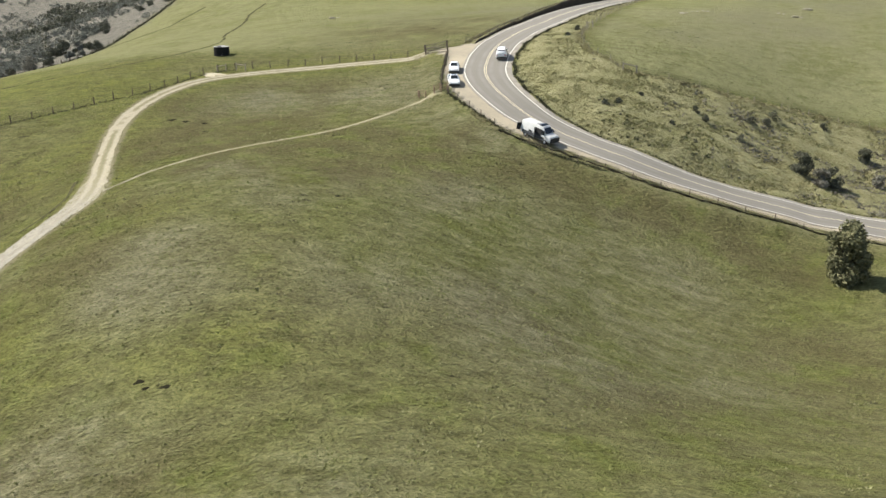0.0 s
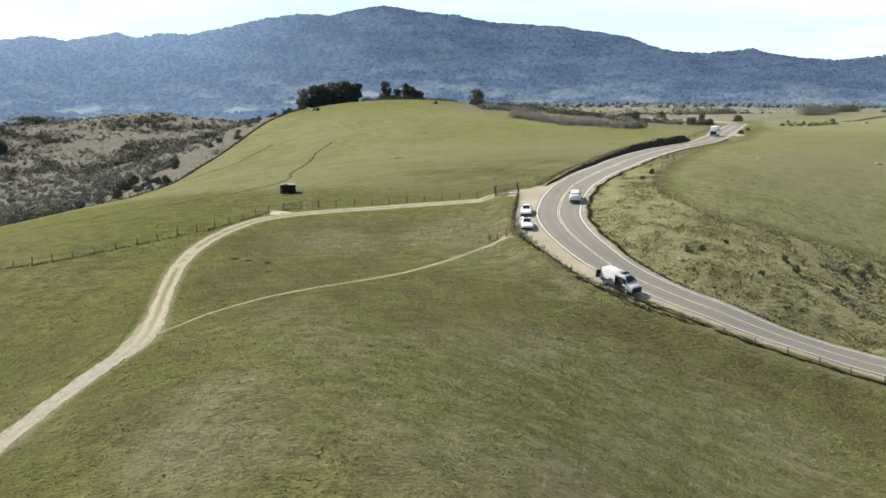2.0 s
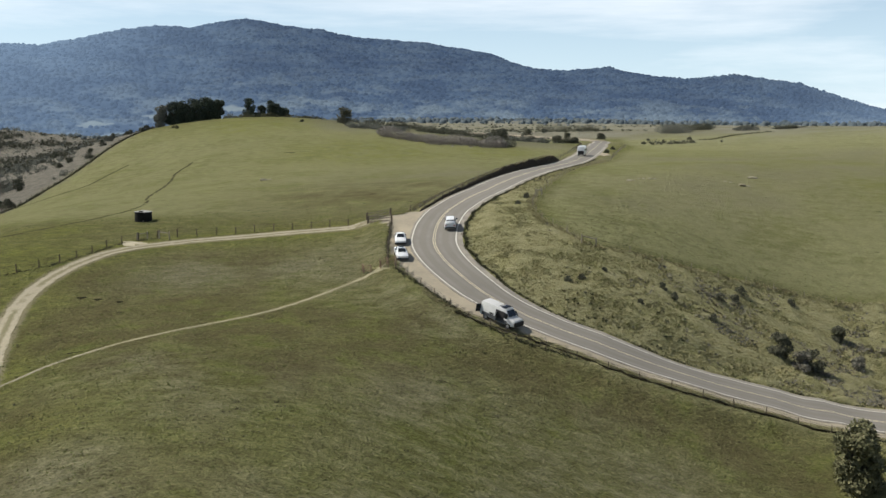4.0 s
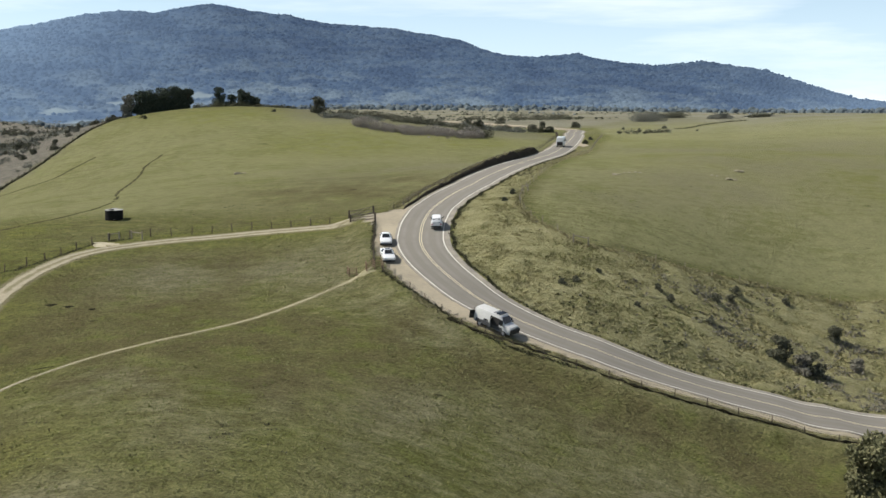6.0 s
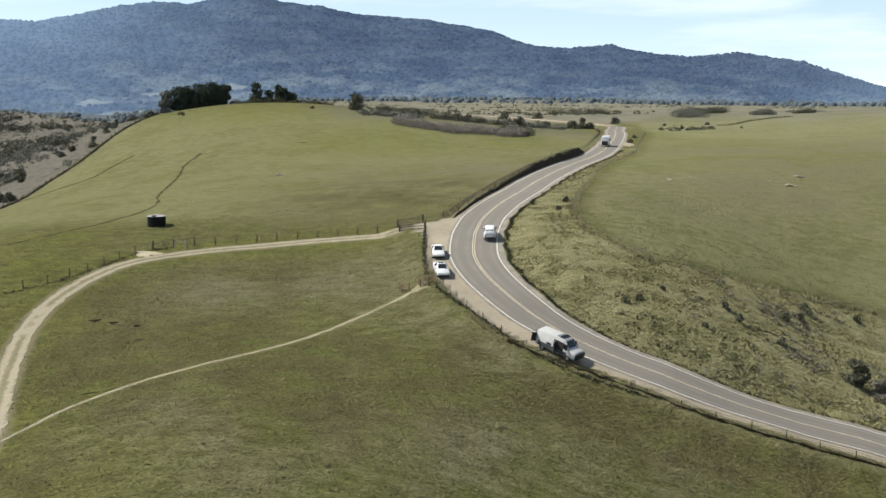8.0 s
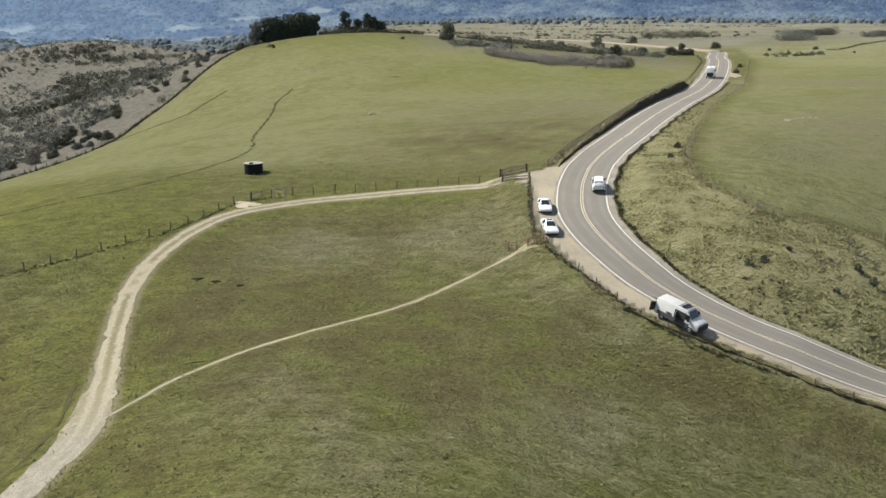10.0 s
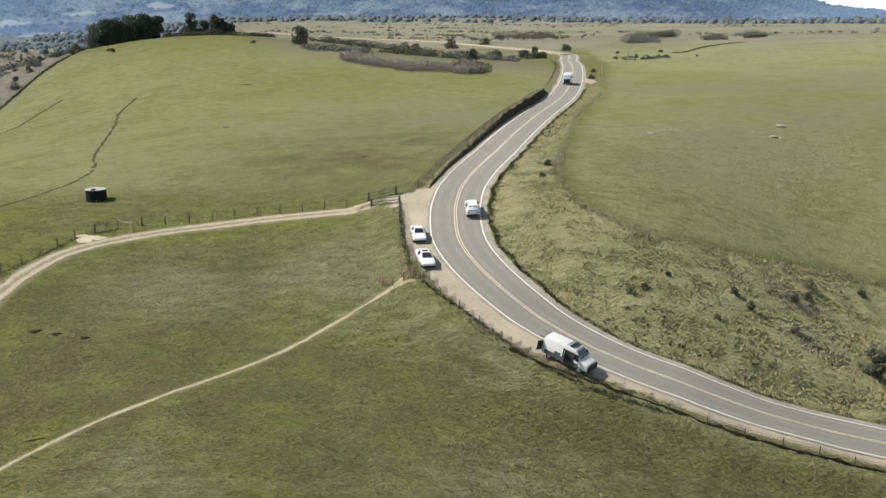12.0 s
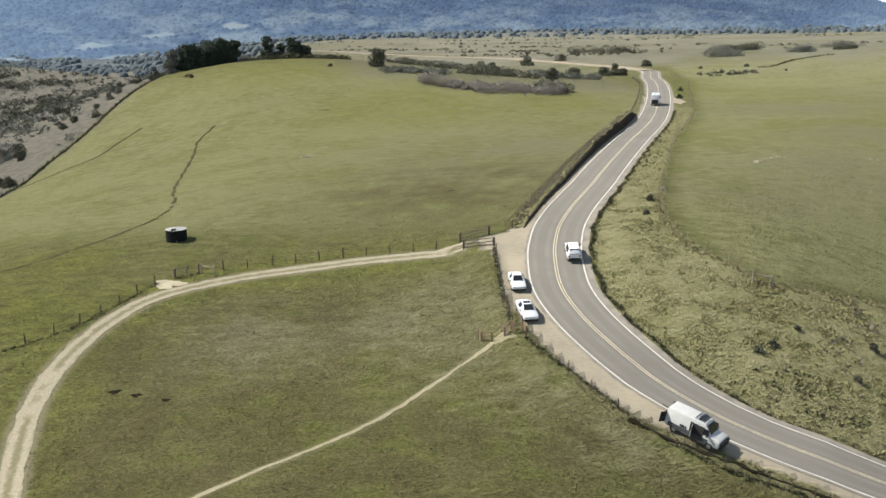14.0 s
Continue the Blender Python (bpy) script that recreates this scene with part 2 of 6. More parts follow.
wear_tyres(ASPHALT)
WHITE_LINE = mat("worn_white_road_paint", (0.62, 0.59, 0.51), 0.8, second=(0.40, 0.375, 0.315), scale=0.6, fine=5, spec=0.1)
YELLOW_LINE = mat("worn_yellow_road_paint", (0.58, 0.51, 0.34), 0.8, second=(0.40, 0.35, 0.25), scale=0.6, fine=5, spec=0.1)
GRAVEL = mat("pale_gravel", (0.36, 0.305, 0.225), 0.95, second=(0.25, 0.21, 0.15), scale=0.35, fine=4, bump=0.03, spec=0.03)
def way_material(name, dirt, turf, wheel):
    """Trodden earth: two pale wheel ruts (or one trodden line) with tufty turf between and beside them, gravelled at the low end."""
    m = bpy.data.materials.new(name)
    m.use_nodes = True
    nt, bsdf = nodes_of(m)
    pos = nt.nodes.new("ShaderNodeNewGeometry").outputs["Position"]
    grain, lump, worn = noise_node(nt, pos, 5.0, 4, 0.7), noise_node(nt, pos, 0.9, 4, 0.65), noise_node(nt, pos, 0.16, 3, 0.6)
    off = math_node(nt, "ABSOLUTE", attr(nt, "across"))
    rut = math_node(nt, "ABSOLUTE", math_node(nt, "SUBTRACT", off, wheel))
    bare = ramp(nt, math_node(nt, "ADD", rut, math_node(nt, "MULTIPLY", math_node(nt, "SUBTRACT", lump, 0.5), 1.3)), 0.62, 0.22)
    bare = math_node(nt, "MAXIMUM", bare, ramp(nt, worn, 0.50, 0.62))
    low = nt.nodes.new("ShaderNodeSeparateXYZ")
    nt.links.new(pos, low.inputs[0])
    metalled = ramp(nt, math_node(nt, "ADD", low.outputs["Y"], math_node(nt, "MULTIPLY", worn, 30)), 66, 46)
    earth = blend(nt, ramp(nt, grain, 0.35, 0.65), tuple(c * 0.8 for c in dirt), tuple(c * 1.12 for c in dirt))
    grey = blend(nt, ramp(nt, math_node(nt, "ADD", math_node(nt, "MULTIPLY", grain, 0.5), math_node(nt, "MULTIPLY", lump, 0.5)), 0.4, 0.6), (0.165, 0.152, 0.128), (0.30, 0.275, 0.225))
    earth = blend(nt, math_node(nt, "MULTIPLY", metalled, 0.85), earth, grey)
    bare = math_node(nt, "MAXIMUM", bare, math_node(nt, "MULTIPLY", metalled, 0.8))
    col = blend(nt, bare, blend(nt, ramp(nt, grain, 0.35, 0.65), tuple(c * 0.75 for c in turf), turf), earth)
    nt.links.new(col, bsdf.inputs["Base Color"])
    bsdf.inputs["Roughness"].default_value, bsdf.inputs["Specular IOR Level"].default_value = 1.0, 0.02
    bp = nt.nodes.new("ShaderNodeBump")
    bp.inputs["Strength"].default_value, bp.inputs["Distance"].default_value = 0.7, 0.08
    nt.links.new(math_node(nt, "ADD", grain, lump), bp.inputs["Height"])
    nt.links.new(bp.outputs["Normal"], bsdf.inputs["Normal"])
    return m


FARM_TRACK = way_material("rutted_farm_track", (0.310, 0.274, 0.196), (0.200, 0.180, 0.108), 0.78)
TRODDEN_PATH = way_material("trodden_path", (0.295, 0.262, 0.168), (0.21, 0.19, 0.10), 0.0)
TRACK_EARTH = mat("grassy_track_earth", (0.27, 0.24, 0.155), 0.95, second=(0.165, 0.155, 0.075), scale=0.6, fine=3, bump=0.03, spec=0.03)


# ---------------------------------------------------------------- helpers for shapes
def mesh_from(name, verts, faces, smooth=False):
    me = bpy.data.meshes.new(name)
    me.from_pydata([tuple(map(float, v)) for v in verts], [], [tuple(map(int, f)) for f in faces])
    if smooth:
        me.polygons.foreach_set("use_smooth", [True] * len(me.polygons))
    me.update()
    return me


def part(name, bm, material, parent=None, label="", smooth=False):
    """Links a bmesh (or a mesh) as one object under its thing."""
    if isinstance(bm, bmesh.types.BMesh):
        me = bpy.data.meshes.new(name)
        bm.to_mesh(me)
        bm.free()
    else:
        me = bm
    if smooth:
        me.polygons.foreach_set("use_smooth", [True] * len(me.polygons))
    if not me.materials:
        me.materials.append(material)
    ob = new(name, me)
    if parent:
        ob.parent = parent
    return tagged(ob, label=label)


def box(bm, x0, y0, z0, x1, y1, z1, bevel=0.0, m=None):
    made = bmesh.ops.create_cube(bm, size=1.0)["verts"]
    for v in made:
        v.co = Vector((x0 + (v.co.x + 0.5) * (x1 - x0), y0 + (v.co.y + 0.5) * (y1 - y0), z0 + (v.co.z + 0.5) * (z1 - z0)))
    if bevel:
        edges = list({e for v in made for e in v.link_edges})
        out = bmesh.ops.bevel(bm, geom=edges, offset=bevel, segments=2, affect="EDGES", profile=0.6)
        made = list({v for f in out["faces"] for v in f.verts} | {v for v in made if v.is_valid})
    if m is not None:
        bmesh.ops.transform(bm, matrix=m, verts=[v for v in made if v.is_valid])
    return made


def rod(bm, a, b, r0, r1=None, sides=8):
    """A round bar from a to b."""
    a, b = Vector(a), Vector(b)
    made = bmesh.ops.create_cone(bm, cap_ends=True, segments=sides, radius1=r0, radius2=r0 if r1 is None else r1, depth=(b - a).length)["verts"]
    turn = (b - a).to_track_quat("Z", "Y").to_matrix().to_4x4()
    bmesh.ops.transform(bm, matrix=Matrix.Translation((a + b) / 2) @ turn, verts=made)
    return made


def smoothstep(lo, hi, v):
    k = np.clip((v - lo) / (hi - lo), 0, 1)
    return k * k * (3 - 2 * k)


def spline(points, step):
    """A smooth line through the points, sampled about every step metres (Catmull-Rom)."""
    p = np.array(points, float)
    p = np.vstack([2 * p[0] - p[1], p, 2 * p[-1] - p[-2]])
    out = []
    for i in range(1, len(p) - 2):
        n = max(2, int(np.linalg.norm(p[i + 1] - p[i]) / step))
        for k in range(n):
            t = k / n
            out.append(0.5 * (2 * p[i] + (p[i + 1] - p[i - 1]) * t + (2 * p[i - 1] - 5 * p[i] + 4 * p[i + 1] - p[i + 2]) * t**2 + (3 * p[i] - p[i - 1] - 3 * p[i + 1] + p[i + 2]) * t**3))
    out.append(p[-2])
    return np.array(out)


def sideways(line):
    d = np.gradient(line[:, :2], axis=0)
    d /= np.linalg.norm(d, axis=1)[:, None]
    return np.stack([d[:, 1], -d[:, 0]], 1)          # to the right of the way


# ---------------------------------------------------------------- the lie of the land
# Swells of the hills: heights of broad rounded mounds on four coarse nets (metres)
SWELL_NEAR = [-0.50, -1.19, 0.95, 1.90, 0.46, -3.55, -6.89, 0.38, 2.46, 0.74, -5.21, 5.73, 7.10, -11.63, -0.94, -3.31, 3.47, 0.69, -6.56, 0.02, 6.48, -1.46, -1.35, 10.58, -16.99]
SWELL_MIDDLE = [4.53, 2.40, 3.43, 4.35, -2.09, -1.93, 0.69, 3.58, 1.99, 1.44, 5.50, 0.34]
SWELL_FAR = [-12.36, 0.92, 3.20, 1.78, 0.21, -3.25, 23.28, 2.16, -1.47, 0.09]
SWELL_WIDE = [0.46, 3.10, -2.09, -1.65, -0.90, -1.71, -1.58, -0.96]
LEVEL, FALL_X, FALL_Y = -13.469, 7.284, 3.683
MOUNDS = []
for ys, xs, reach, heights in (((-60, -25, 10, 45, 80), (-70, -35, 0, 35, 70), 38, SWELL_NEAR), ((120, 165), (-120, -70, -20, 30, 80, 130), 55, SWELL_MIDDLE),
                               ((240, 330), (-220, -110, 0, 110, 220), 110, SWELL_FAR), ((470, 640), (-300, -100, 100, 300), 190, SWELL_WIDE)):
    for n, h in enumerate(heights):
        MOUNDS.append((xs[n % len(xs)], ys[n // len(xs)], reach * 0.75, h))

MOUNDS.append((-80, 332, 58, 2.3))          # the rounded top under the grove


def hills(x, y):
    """The height of the unbuilt ground."""
    x, y = np.asarray(x, float), np.asarray(y, float)
    xc, yc = np.clip(x, -320, 330), np.clip(y, -110, 620)
    z = LEVEL + FALL_X * xc / 100 + FALL_Y * yc / 100
    for mx, my, r, h in MOUNDS:
        z = z + h * np.exp(-((xc - mx) ** 2 + (yc - my) ** 2) / (2 * r * r))
    far = np.hypot(x, y + 40)
    valley = smoothstep(-0.12, -0.42, x / (far + 1)) * smoothstep(640, 960, far)
    plain = 9 + 0.004 * np.clip(far - 700, 0, 3000) + 2.5 * np.sin(x / 170 + 1) * np.sin(y / 210) - 34 * valley
    shelf = smoothstep(420, 560, far) * smoothstep(-0.05, -0.25, x / (far + 1))
    plain = plain + shelf * (4 * np.sin(x / 57 + 0.7) * np.sin(y / 73) + 3.5 * np.sin(x / 29 + y / 47) * np.sin(y / 90 + 1))
    k = smoothstep(480, 760, far)
    return z * (1 - k) + plain * k


# the road's middle line, the dirt track, the footpath
ROAD = spline(((180, 66), (110, 60), (75, 58), (54, 58.3), (47, 59.0), (40, 59.3), (32.5, 59.6), (25.2, 61.5), (18.6, 64.3), (14.2, 67.8), (11.0, 71.3), (8.0, 76.6), (5.5, 83), (4.0, 90), (3.9, 97), (4.6, 105), (7, 115.5), (14, 135), (26.5, 174), (41, 222), (54, 277), (67, 345), (73, 385), (81, 425), (82, 440), (77, 460)), 1.5)
ROAD_Z = hills(ROAD[:, 0], ROAD[:, 1])
for _ in range(60):
    ROAD_Z[1:-1] = (ROAD_Z[:-2] + 2 * ROAD_Z[1:-1] + ROAD_Z[2:]) / 4
_d = np.gradient(ROAD[:, :2], axis=0)
_n = np.linalg.norm(_d, axis=1)
ROAD_RISE = (_d[:, 0] / _n, _d[:, 1] / _n, np.gradient(ROAD_Z) / _n)      # the way's direction and its slope
ROAD_TILT = 0.07 * smoothstep(14, 26, ROAD[:, 0]) * smoothstep(75, 66, ROAD[:, 1])      # the carriageway leans on the bend
TRACK = spline(((-7.8, 105.8), (-13.3, 106.6), (-22, 106.5), (-30.4, 104.9), (-38, 102.5), (-46.0, 97.4), (-49.7, 91.6), (-52, 83), (-52.5, 75), (-51.4, 67), (-48.2, 56), (-44.4, 45.3), (-42.0, 36.5), (-42.6, 30), (-44.5, 21.5), (-47, 10), (-50, -10)), 1.0)
BANK_FENCE = spline(((160, 108), (110, 104), (71, 100.5), (60.5, 100), (50.4, 96.5), (40, 92.5), (29, 90.5), (25.5, 94), (21.5, 101.5), (20.6, 112), (24, 131), (37, 178), (52, 225), (66, 285), (80, 345), (86, 390)), 1.5)
FAR_ROAD = spline(((82, 440), (74, 468), (58, 506), (40, 550), (20, 592), (-26, 652), (-61, 704), (-109, 773), (-190, 880)), 6.0)
FOOTPATH = spline(((-42, 37.5), (-39.5, 40.5), (-36.5, 45), (-33, 48.5), (-30.5, 51), (-25.5, 55.5), (-20, 60.3), (-15.3, 65.5), (-10.4, 72), (-5.3, 78.3), (-2.9, 80)), 1.0)


def nearest(line, x, y):
    """Distance to a line, which sample is nearest, and the signed offset to the right of it."""
    x, y = np.ravel(x), np.ravel(y)
    side = sideways(line)
    d, i = np.empty(len(x)), np.empty(len(x), int)
    for a in range(0, len(x), 20000):
        q = (x[a:a + 20000, None] - line[None, :, 0]) ** 2 + (y[a:a + 20000, None] - line[None, :, 1]) ** 2
        i[a:a + 20000] = q.argmin(1)
        d[a:a + 20000] = np.sqrt(q.min(1))
    off = (x - line[i, 0]) * side[i, 0] + (y - line[i, 1]) * side[i, 1]
    return d, i, off


def verge(i):
    """How far the level roadside reaches to the left of the road's middle: wide where cars pull out."""
    y, x = ROAD[i, 1], ROAD[i, 0]
    pull_out = 2.3 * smoothstep(22, 12, x) * smoothstep(113, 106, y)
    return 4.75 + 0.5 * smoothstep(10, 20, x) * (y < 75) + pull_out + 4.0 * np.exp(-((y - 105) / 3.2) ** 2) * (x < 12)


def land(x, y):
    """The height of the ground with the road cut into it."""
    shape = np.shape(x)
    x, y = np.ravel(np.asarray(x, float)), np.ravel(np.asarray(y, float))
    z = hills(x, y)
    near = (x > -170) & (x < 200) & (y > 20) & (y < 520)
    if near.any():
        d, i, off = nearest(ROAD, x[near], y[near])
        ry = ROAD[i, 1]
        cut = smoothstep(109, 117, ry) * smoothstep(236, 222, ry)          # the meadow stands over the road beyond the gate
        left = np.where(off < 0, verge(i), 5.0)
        run = np.where(off < 0, 5.5 - 4.0 * cut, 5.5)
        k = 1 - smoothstep(left, left + run, d)
        ditch = np.where(off < 0, 1 - cut, 0) * 0.3 * np.exp(-((d - verge(i) - 0.9) / 0.5) ** 2) * smoothstep(6, 12, ROAD[i, 0]) * (ry < 70)
        sunk = 0.05 * (1 - smoothstep(2.4, 3.2, d))
        tx, ty = ROAD_RISE[0][i], ROAD_RISE[1][i]
        along = (x[near] - ROAD[i, 0]) * tx + (y[near] - ROAD[i, 1]) * ty
        level = ROAD_Z[i] + ROAD_RISE[2][i] * np.clip(along, -2, 2)
        z[near] = z[near] * (1 - k) + (level + ROAD_TILT[i] * np.clip(off, -6, 6)) * k - sunk - ditch
    return z.reshape(shape)


def at(x, y):
    return float(land(np.array([x]), np.array([y]))[0])


# ---------------------------------------------------------------- ground
def steps(lo, hi, core, fine, reach, grow):
    a = list(np.arange(core[0], core[1] + 0.01, fine))
    s = fine
    while a[-1] < hi:
        s = min(s * grow, reach)
        a.append(a[-1] + s)
    s = fine
    while a[0] > lo:
        s = min(s * grow, reach)
        a.insert(0, a[0] - s)
    return np.array(a)


# where the turf is lush, brown and wilted or dimmed, thin and grey or lightened: x, y, radius
LUSH_SPOTS = ((-32, 2, 8), (-26, -3, 7), (-19, -7, 6), (-16, -10, 5), (-12, -5, 6), (-53, 60, 7), (-48, 71, 4), (-36, 50, 4), (-5, -17, 6), (-62, 90, 11), (-78, 100, 14), (-66, 110, 9), (-30, 24, 6),
              (-38, 30, 6), (-58, 52, 9), (24, 25, 7), (-100, 112, 16), (-20, 250, 28), (20, 258, 18), (-70, 300, 22), (70, 180, 22), (120, 150, 30), (110, 220, 30), (90, 290, 25), (180, 200, 40))
# some also darken the colour of turf that comes out too brightly lit
BROWN_OR_DIMMED_SPOTS = ((-7, 60, 5), (2, 56, 6), (8, 53, 6), (15, 52, 6), (22, 50, 6), (30, 49, 6), (38, 46, 6), (45, 43, 5), (-31, 14, 7), (-24, 9, 6), (-60, 40, 9), (10, 10, 7), (20, 2, 8), (40, 20, 9),
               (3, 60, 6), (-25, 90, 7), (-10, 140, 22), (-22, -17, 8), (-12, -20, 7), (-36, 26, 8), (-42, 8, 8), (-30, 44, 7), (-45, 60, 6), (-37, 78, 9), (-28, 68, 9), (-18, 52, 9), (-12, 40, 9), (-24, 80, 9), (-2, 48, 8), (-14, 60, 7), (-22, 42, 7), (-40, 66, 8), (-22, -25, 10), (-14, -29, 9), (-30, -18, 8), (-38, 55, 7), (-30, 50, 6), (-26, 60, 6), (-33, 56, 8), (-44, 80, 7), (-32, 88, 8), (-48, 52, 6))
# several also paint lighter a slope turned away from the sun
THIN_OR_LIGHTENED_SPOTS = ((9, 20, 11), (20, 28, 10), (2, 30, 8), (14, 6, 9), (26, 20, 9), (-22, 6, 7), (-23, 15, 5), (-20, -14, 7), (-2, 12, 7), (16, 8, 7), (-31, 84, 9), (4, 13, 6), (-26, 38, 7), (-15, 30, 8), (10, 30, 10), (-44, 18, 5), (-2, -22, 9), (26, 12, 8), (0, 180, 26), (40, 130, 12), (60, 140, 22), (100, 170, 45), (140, 240, 60), (80, 240, 30), (-8, 92, 9), (8, 37, 10), (19, 37, 9), (28, 34, 9), (5, 28, 8), (-14, 84, 9), (-2, 68, 6), (6, 60, 5), (-10, 76, 6))


def build_ground():
    xs, ys = steps(-4600, 4600, (-75, 95), 0.9, 160, 1.045), steps(-900, 4700, (-45, 150), 0.9, 160, 1.035)
    gx, gy = np.meshgrid(xs, ys)
    gz = land(gx, gy)
    d, i, off = nearest(ROAD, gx, gy)
    d, off = d.reshape(gx.shape), off.reshape(gx.shape)
    # roughness of the turf and of the bank
    rough = np.random.default_rng(3).normal(0, 1, gx.shape)
    near = smoothstep(260, 120, np.hypot(gx, gy))
    fd, _, foff = nearest(BANK_FENCE, gx, gy)
    bank = ((off > 0) & (foff.reshape(gx.shape) < 0) & (d > 5.5) & (gx < 120) & (gy < 130)).astype(float)
    td, pd = nearest(TRACK, gx, gy)[0].reshape(gx.shape), nearest(FOOTPATH, gx, gy)[0].reshape(gx.shape)
    quiet = smoothstep(1.5, 3.0, td) * smoothstep(0.9, 2.0, pd) * smoothstep(6.5, 8.0, d + 3 * (off > 0))
    core = (bank > 0) & (near > 0)
    heap = np.zeros(gx.shape)
    heap[core] = [noise.noise(Vector((a * 0.20, b * 0.34, 1.0))) + 0.6 * noise.noise(Vector((a * 0.5, b * 0.8, 4.0))) for a, b in zip(gx[core], gy[core])]
    gz = gz + (rough * (0.03 + 0.03 * bank) + heap * (0.34 + 0.42 * smoothstep(30, 48, gx)) * bank) * near * quiet
    nx, ny = len(xs), len(ys)
    idx = np.arange(nx * ny).reshape(ny, nx)
    faces = np.stack([idx[:-1, :-1], idx[:-1, 1:], idx[1:, 1:], idx[1:, :-1]], -1).reshape(-1, 4)
    me = bpy.data.meshes.new("ground")
    me.vertices.add(nx * ny)
    me.vertices.foreach_set("co", np.stack([gx, gy, gz], -1).astype(np.float32).ravel())
    me.loops.add(faces.size)
    me.loops.foreach_set("vertex_index", faces.astype(np.int32).ravel())
    me.polygons.add(len(faces))
    me.polygons.foreach_set("loop_start", np.arange(0, faces.size, 4, dtype=np.int32))
    me.polygons.foreach_set("use_smooth", np.ones(len(faces), bool))
    me.update(calc_edges=True)
    x, y, dd, o = gx.ravel(), gy.ravel(), d.ravel(), off.ravel()
    wob = 1.5 * np.sin(x * 0.7) * np.sin(y * 0.5) + 1.0 * np.sin(x * 0.23 + y * 0.31)
    dirt = np.where(o < 0, 1 - smoothstep(verge(i) - 0.4, verge(i) + 0.5, dd), 0.75 * (1 - smoothstep(4.1, 4.8, dd)))
    dry = DRY_BANK(x, y, dd, o, wob, foff)
    heath = HEATH(x, y, wob)
    away = np.hypot(x, y + 40)
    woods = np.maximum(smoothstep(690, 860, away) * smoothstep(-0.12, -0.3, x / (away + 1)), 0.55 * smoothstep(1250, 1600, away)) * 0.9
    td, _, toff = nearest(TRACK, x, y)
    lush = smoothstep(8, 2.5, td + wob * 0.5)
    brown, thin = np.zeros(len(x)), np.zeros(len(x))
    for layer, spots in ((lush, LUSH_SPOTS), (brown, BROWN_OR_DIMMED_SPOTS), (thin, THIN_OR_LIGHTENED_SPOTS)):
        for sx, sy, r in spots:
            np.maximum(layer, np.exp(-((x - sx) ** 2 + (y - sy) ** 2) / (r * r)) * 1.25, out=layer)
    over = foff.ravel()
    meadow = 0.8 * smoothstep(0, 5, over) * smoothstep(60, 90, y) * smoothstep(520, 420, y) * (o > 0) + 0.6 * (o < 0) * smoothstep(108, 122, y + 0.15 * x) * smoothstep(330, 290, y)
    reach = 1.2 + 0.5 * smoothstep(52, 34, y)
    # the "faded" layer carries the share of distance haze
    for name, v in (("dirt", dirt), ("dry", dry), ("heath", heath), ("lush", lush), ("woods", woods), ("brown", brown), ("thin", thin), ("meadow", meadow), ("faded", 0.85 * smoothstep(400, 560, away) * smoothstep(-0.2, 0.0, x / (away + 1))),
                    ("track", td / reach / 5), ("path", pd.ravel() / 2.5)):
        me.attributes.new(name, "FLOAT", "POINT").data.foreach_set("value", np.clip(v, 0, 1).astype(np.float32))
    me.materials.append(PASTURE)
    return tagged(new("ground", me), "rolling green pasture with dry straw patches", "ground", kind="structure")


def DRY_BANK(x, y, d, off, wob, over):
    """Straw-coloured rank grass between the road and the fence above it, and along the other verge."""
    up = (off > 0) * smoothstep(4.6, 5.6, d) * smoothstep(0.8, -0.8, over + 0.35 * wob) * smoothstep(260, 220, y) * 0.9
    cut = (off < 0) * smoothstep(4.6, 5.2, d) * smoothstep(8.0, 6.8, d) * smoothstep(112, 120, y) * smoothstep(240, 225, y) * 0.8
    edge = (off < 0) * smoothstep(4.0, 1.0, d - 4.6) * smoothstep(8, 16, x) * (y < 70) * 0.7
    return np.maximum(np.maximum(up, cut), edge)


# the boundary of the meadow along the shrubby slope
HEDGE_LINE = spline(((-135, 120), (-125, 165), (-119.6, 208), (-120.8, 232), (-119.8, 260), (-120, 297), (-119, 335), (-125, 400), (-150, 520)), 3.0)


def HEATH(x, y, wob):
    """Dry shrubland beyond the fence on the far slope, and the plain behind."""
    line = HEDGE_LINE[np.argsort(HEDGE_LINE[:, 1])]
    edge = np.interp(y, line[:, 1], line[:, 0])
    beyond = smoothstep(3, -4, x - edge + wob) * smoothstep(95, 120, y) * (1 - 0.7 * smoothstep(720, 900, np.hypot(x, y)))
    far = smoothstep(430, 520, np.hypot(x, y) + wob * 6 - 0.25 * x)
    hollow = smoothstep(290, 306, y + wob * 2 + 0.25 * np.abs(x + 5)) * smoothstep(64, 40, x + wob * 3) * smoothstep(-52, -36, x + wob * 2 + (y - 300) * 0.3)
    bands = 0.62 + 0.38 * np.sin(y * 0.034 + x * 0.006 + wob * 0.25) * np.sin(x * 0.007 + 2)
    return np.maximum(np.maximum(beyond, 0.42 * hollow), bands * far * smoothstep(-0.45, -0.1, x / (np.hypot(x, y) + 1)))


build_ground()


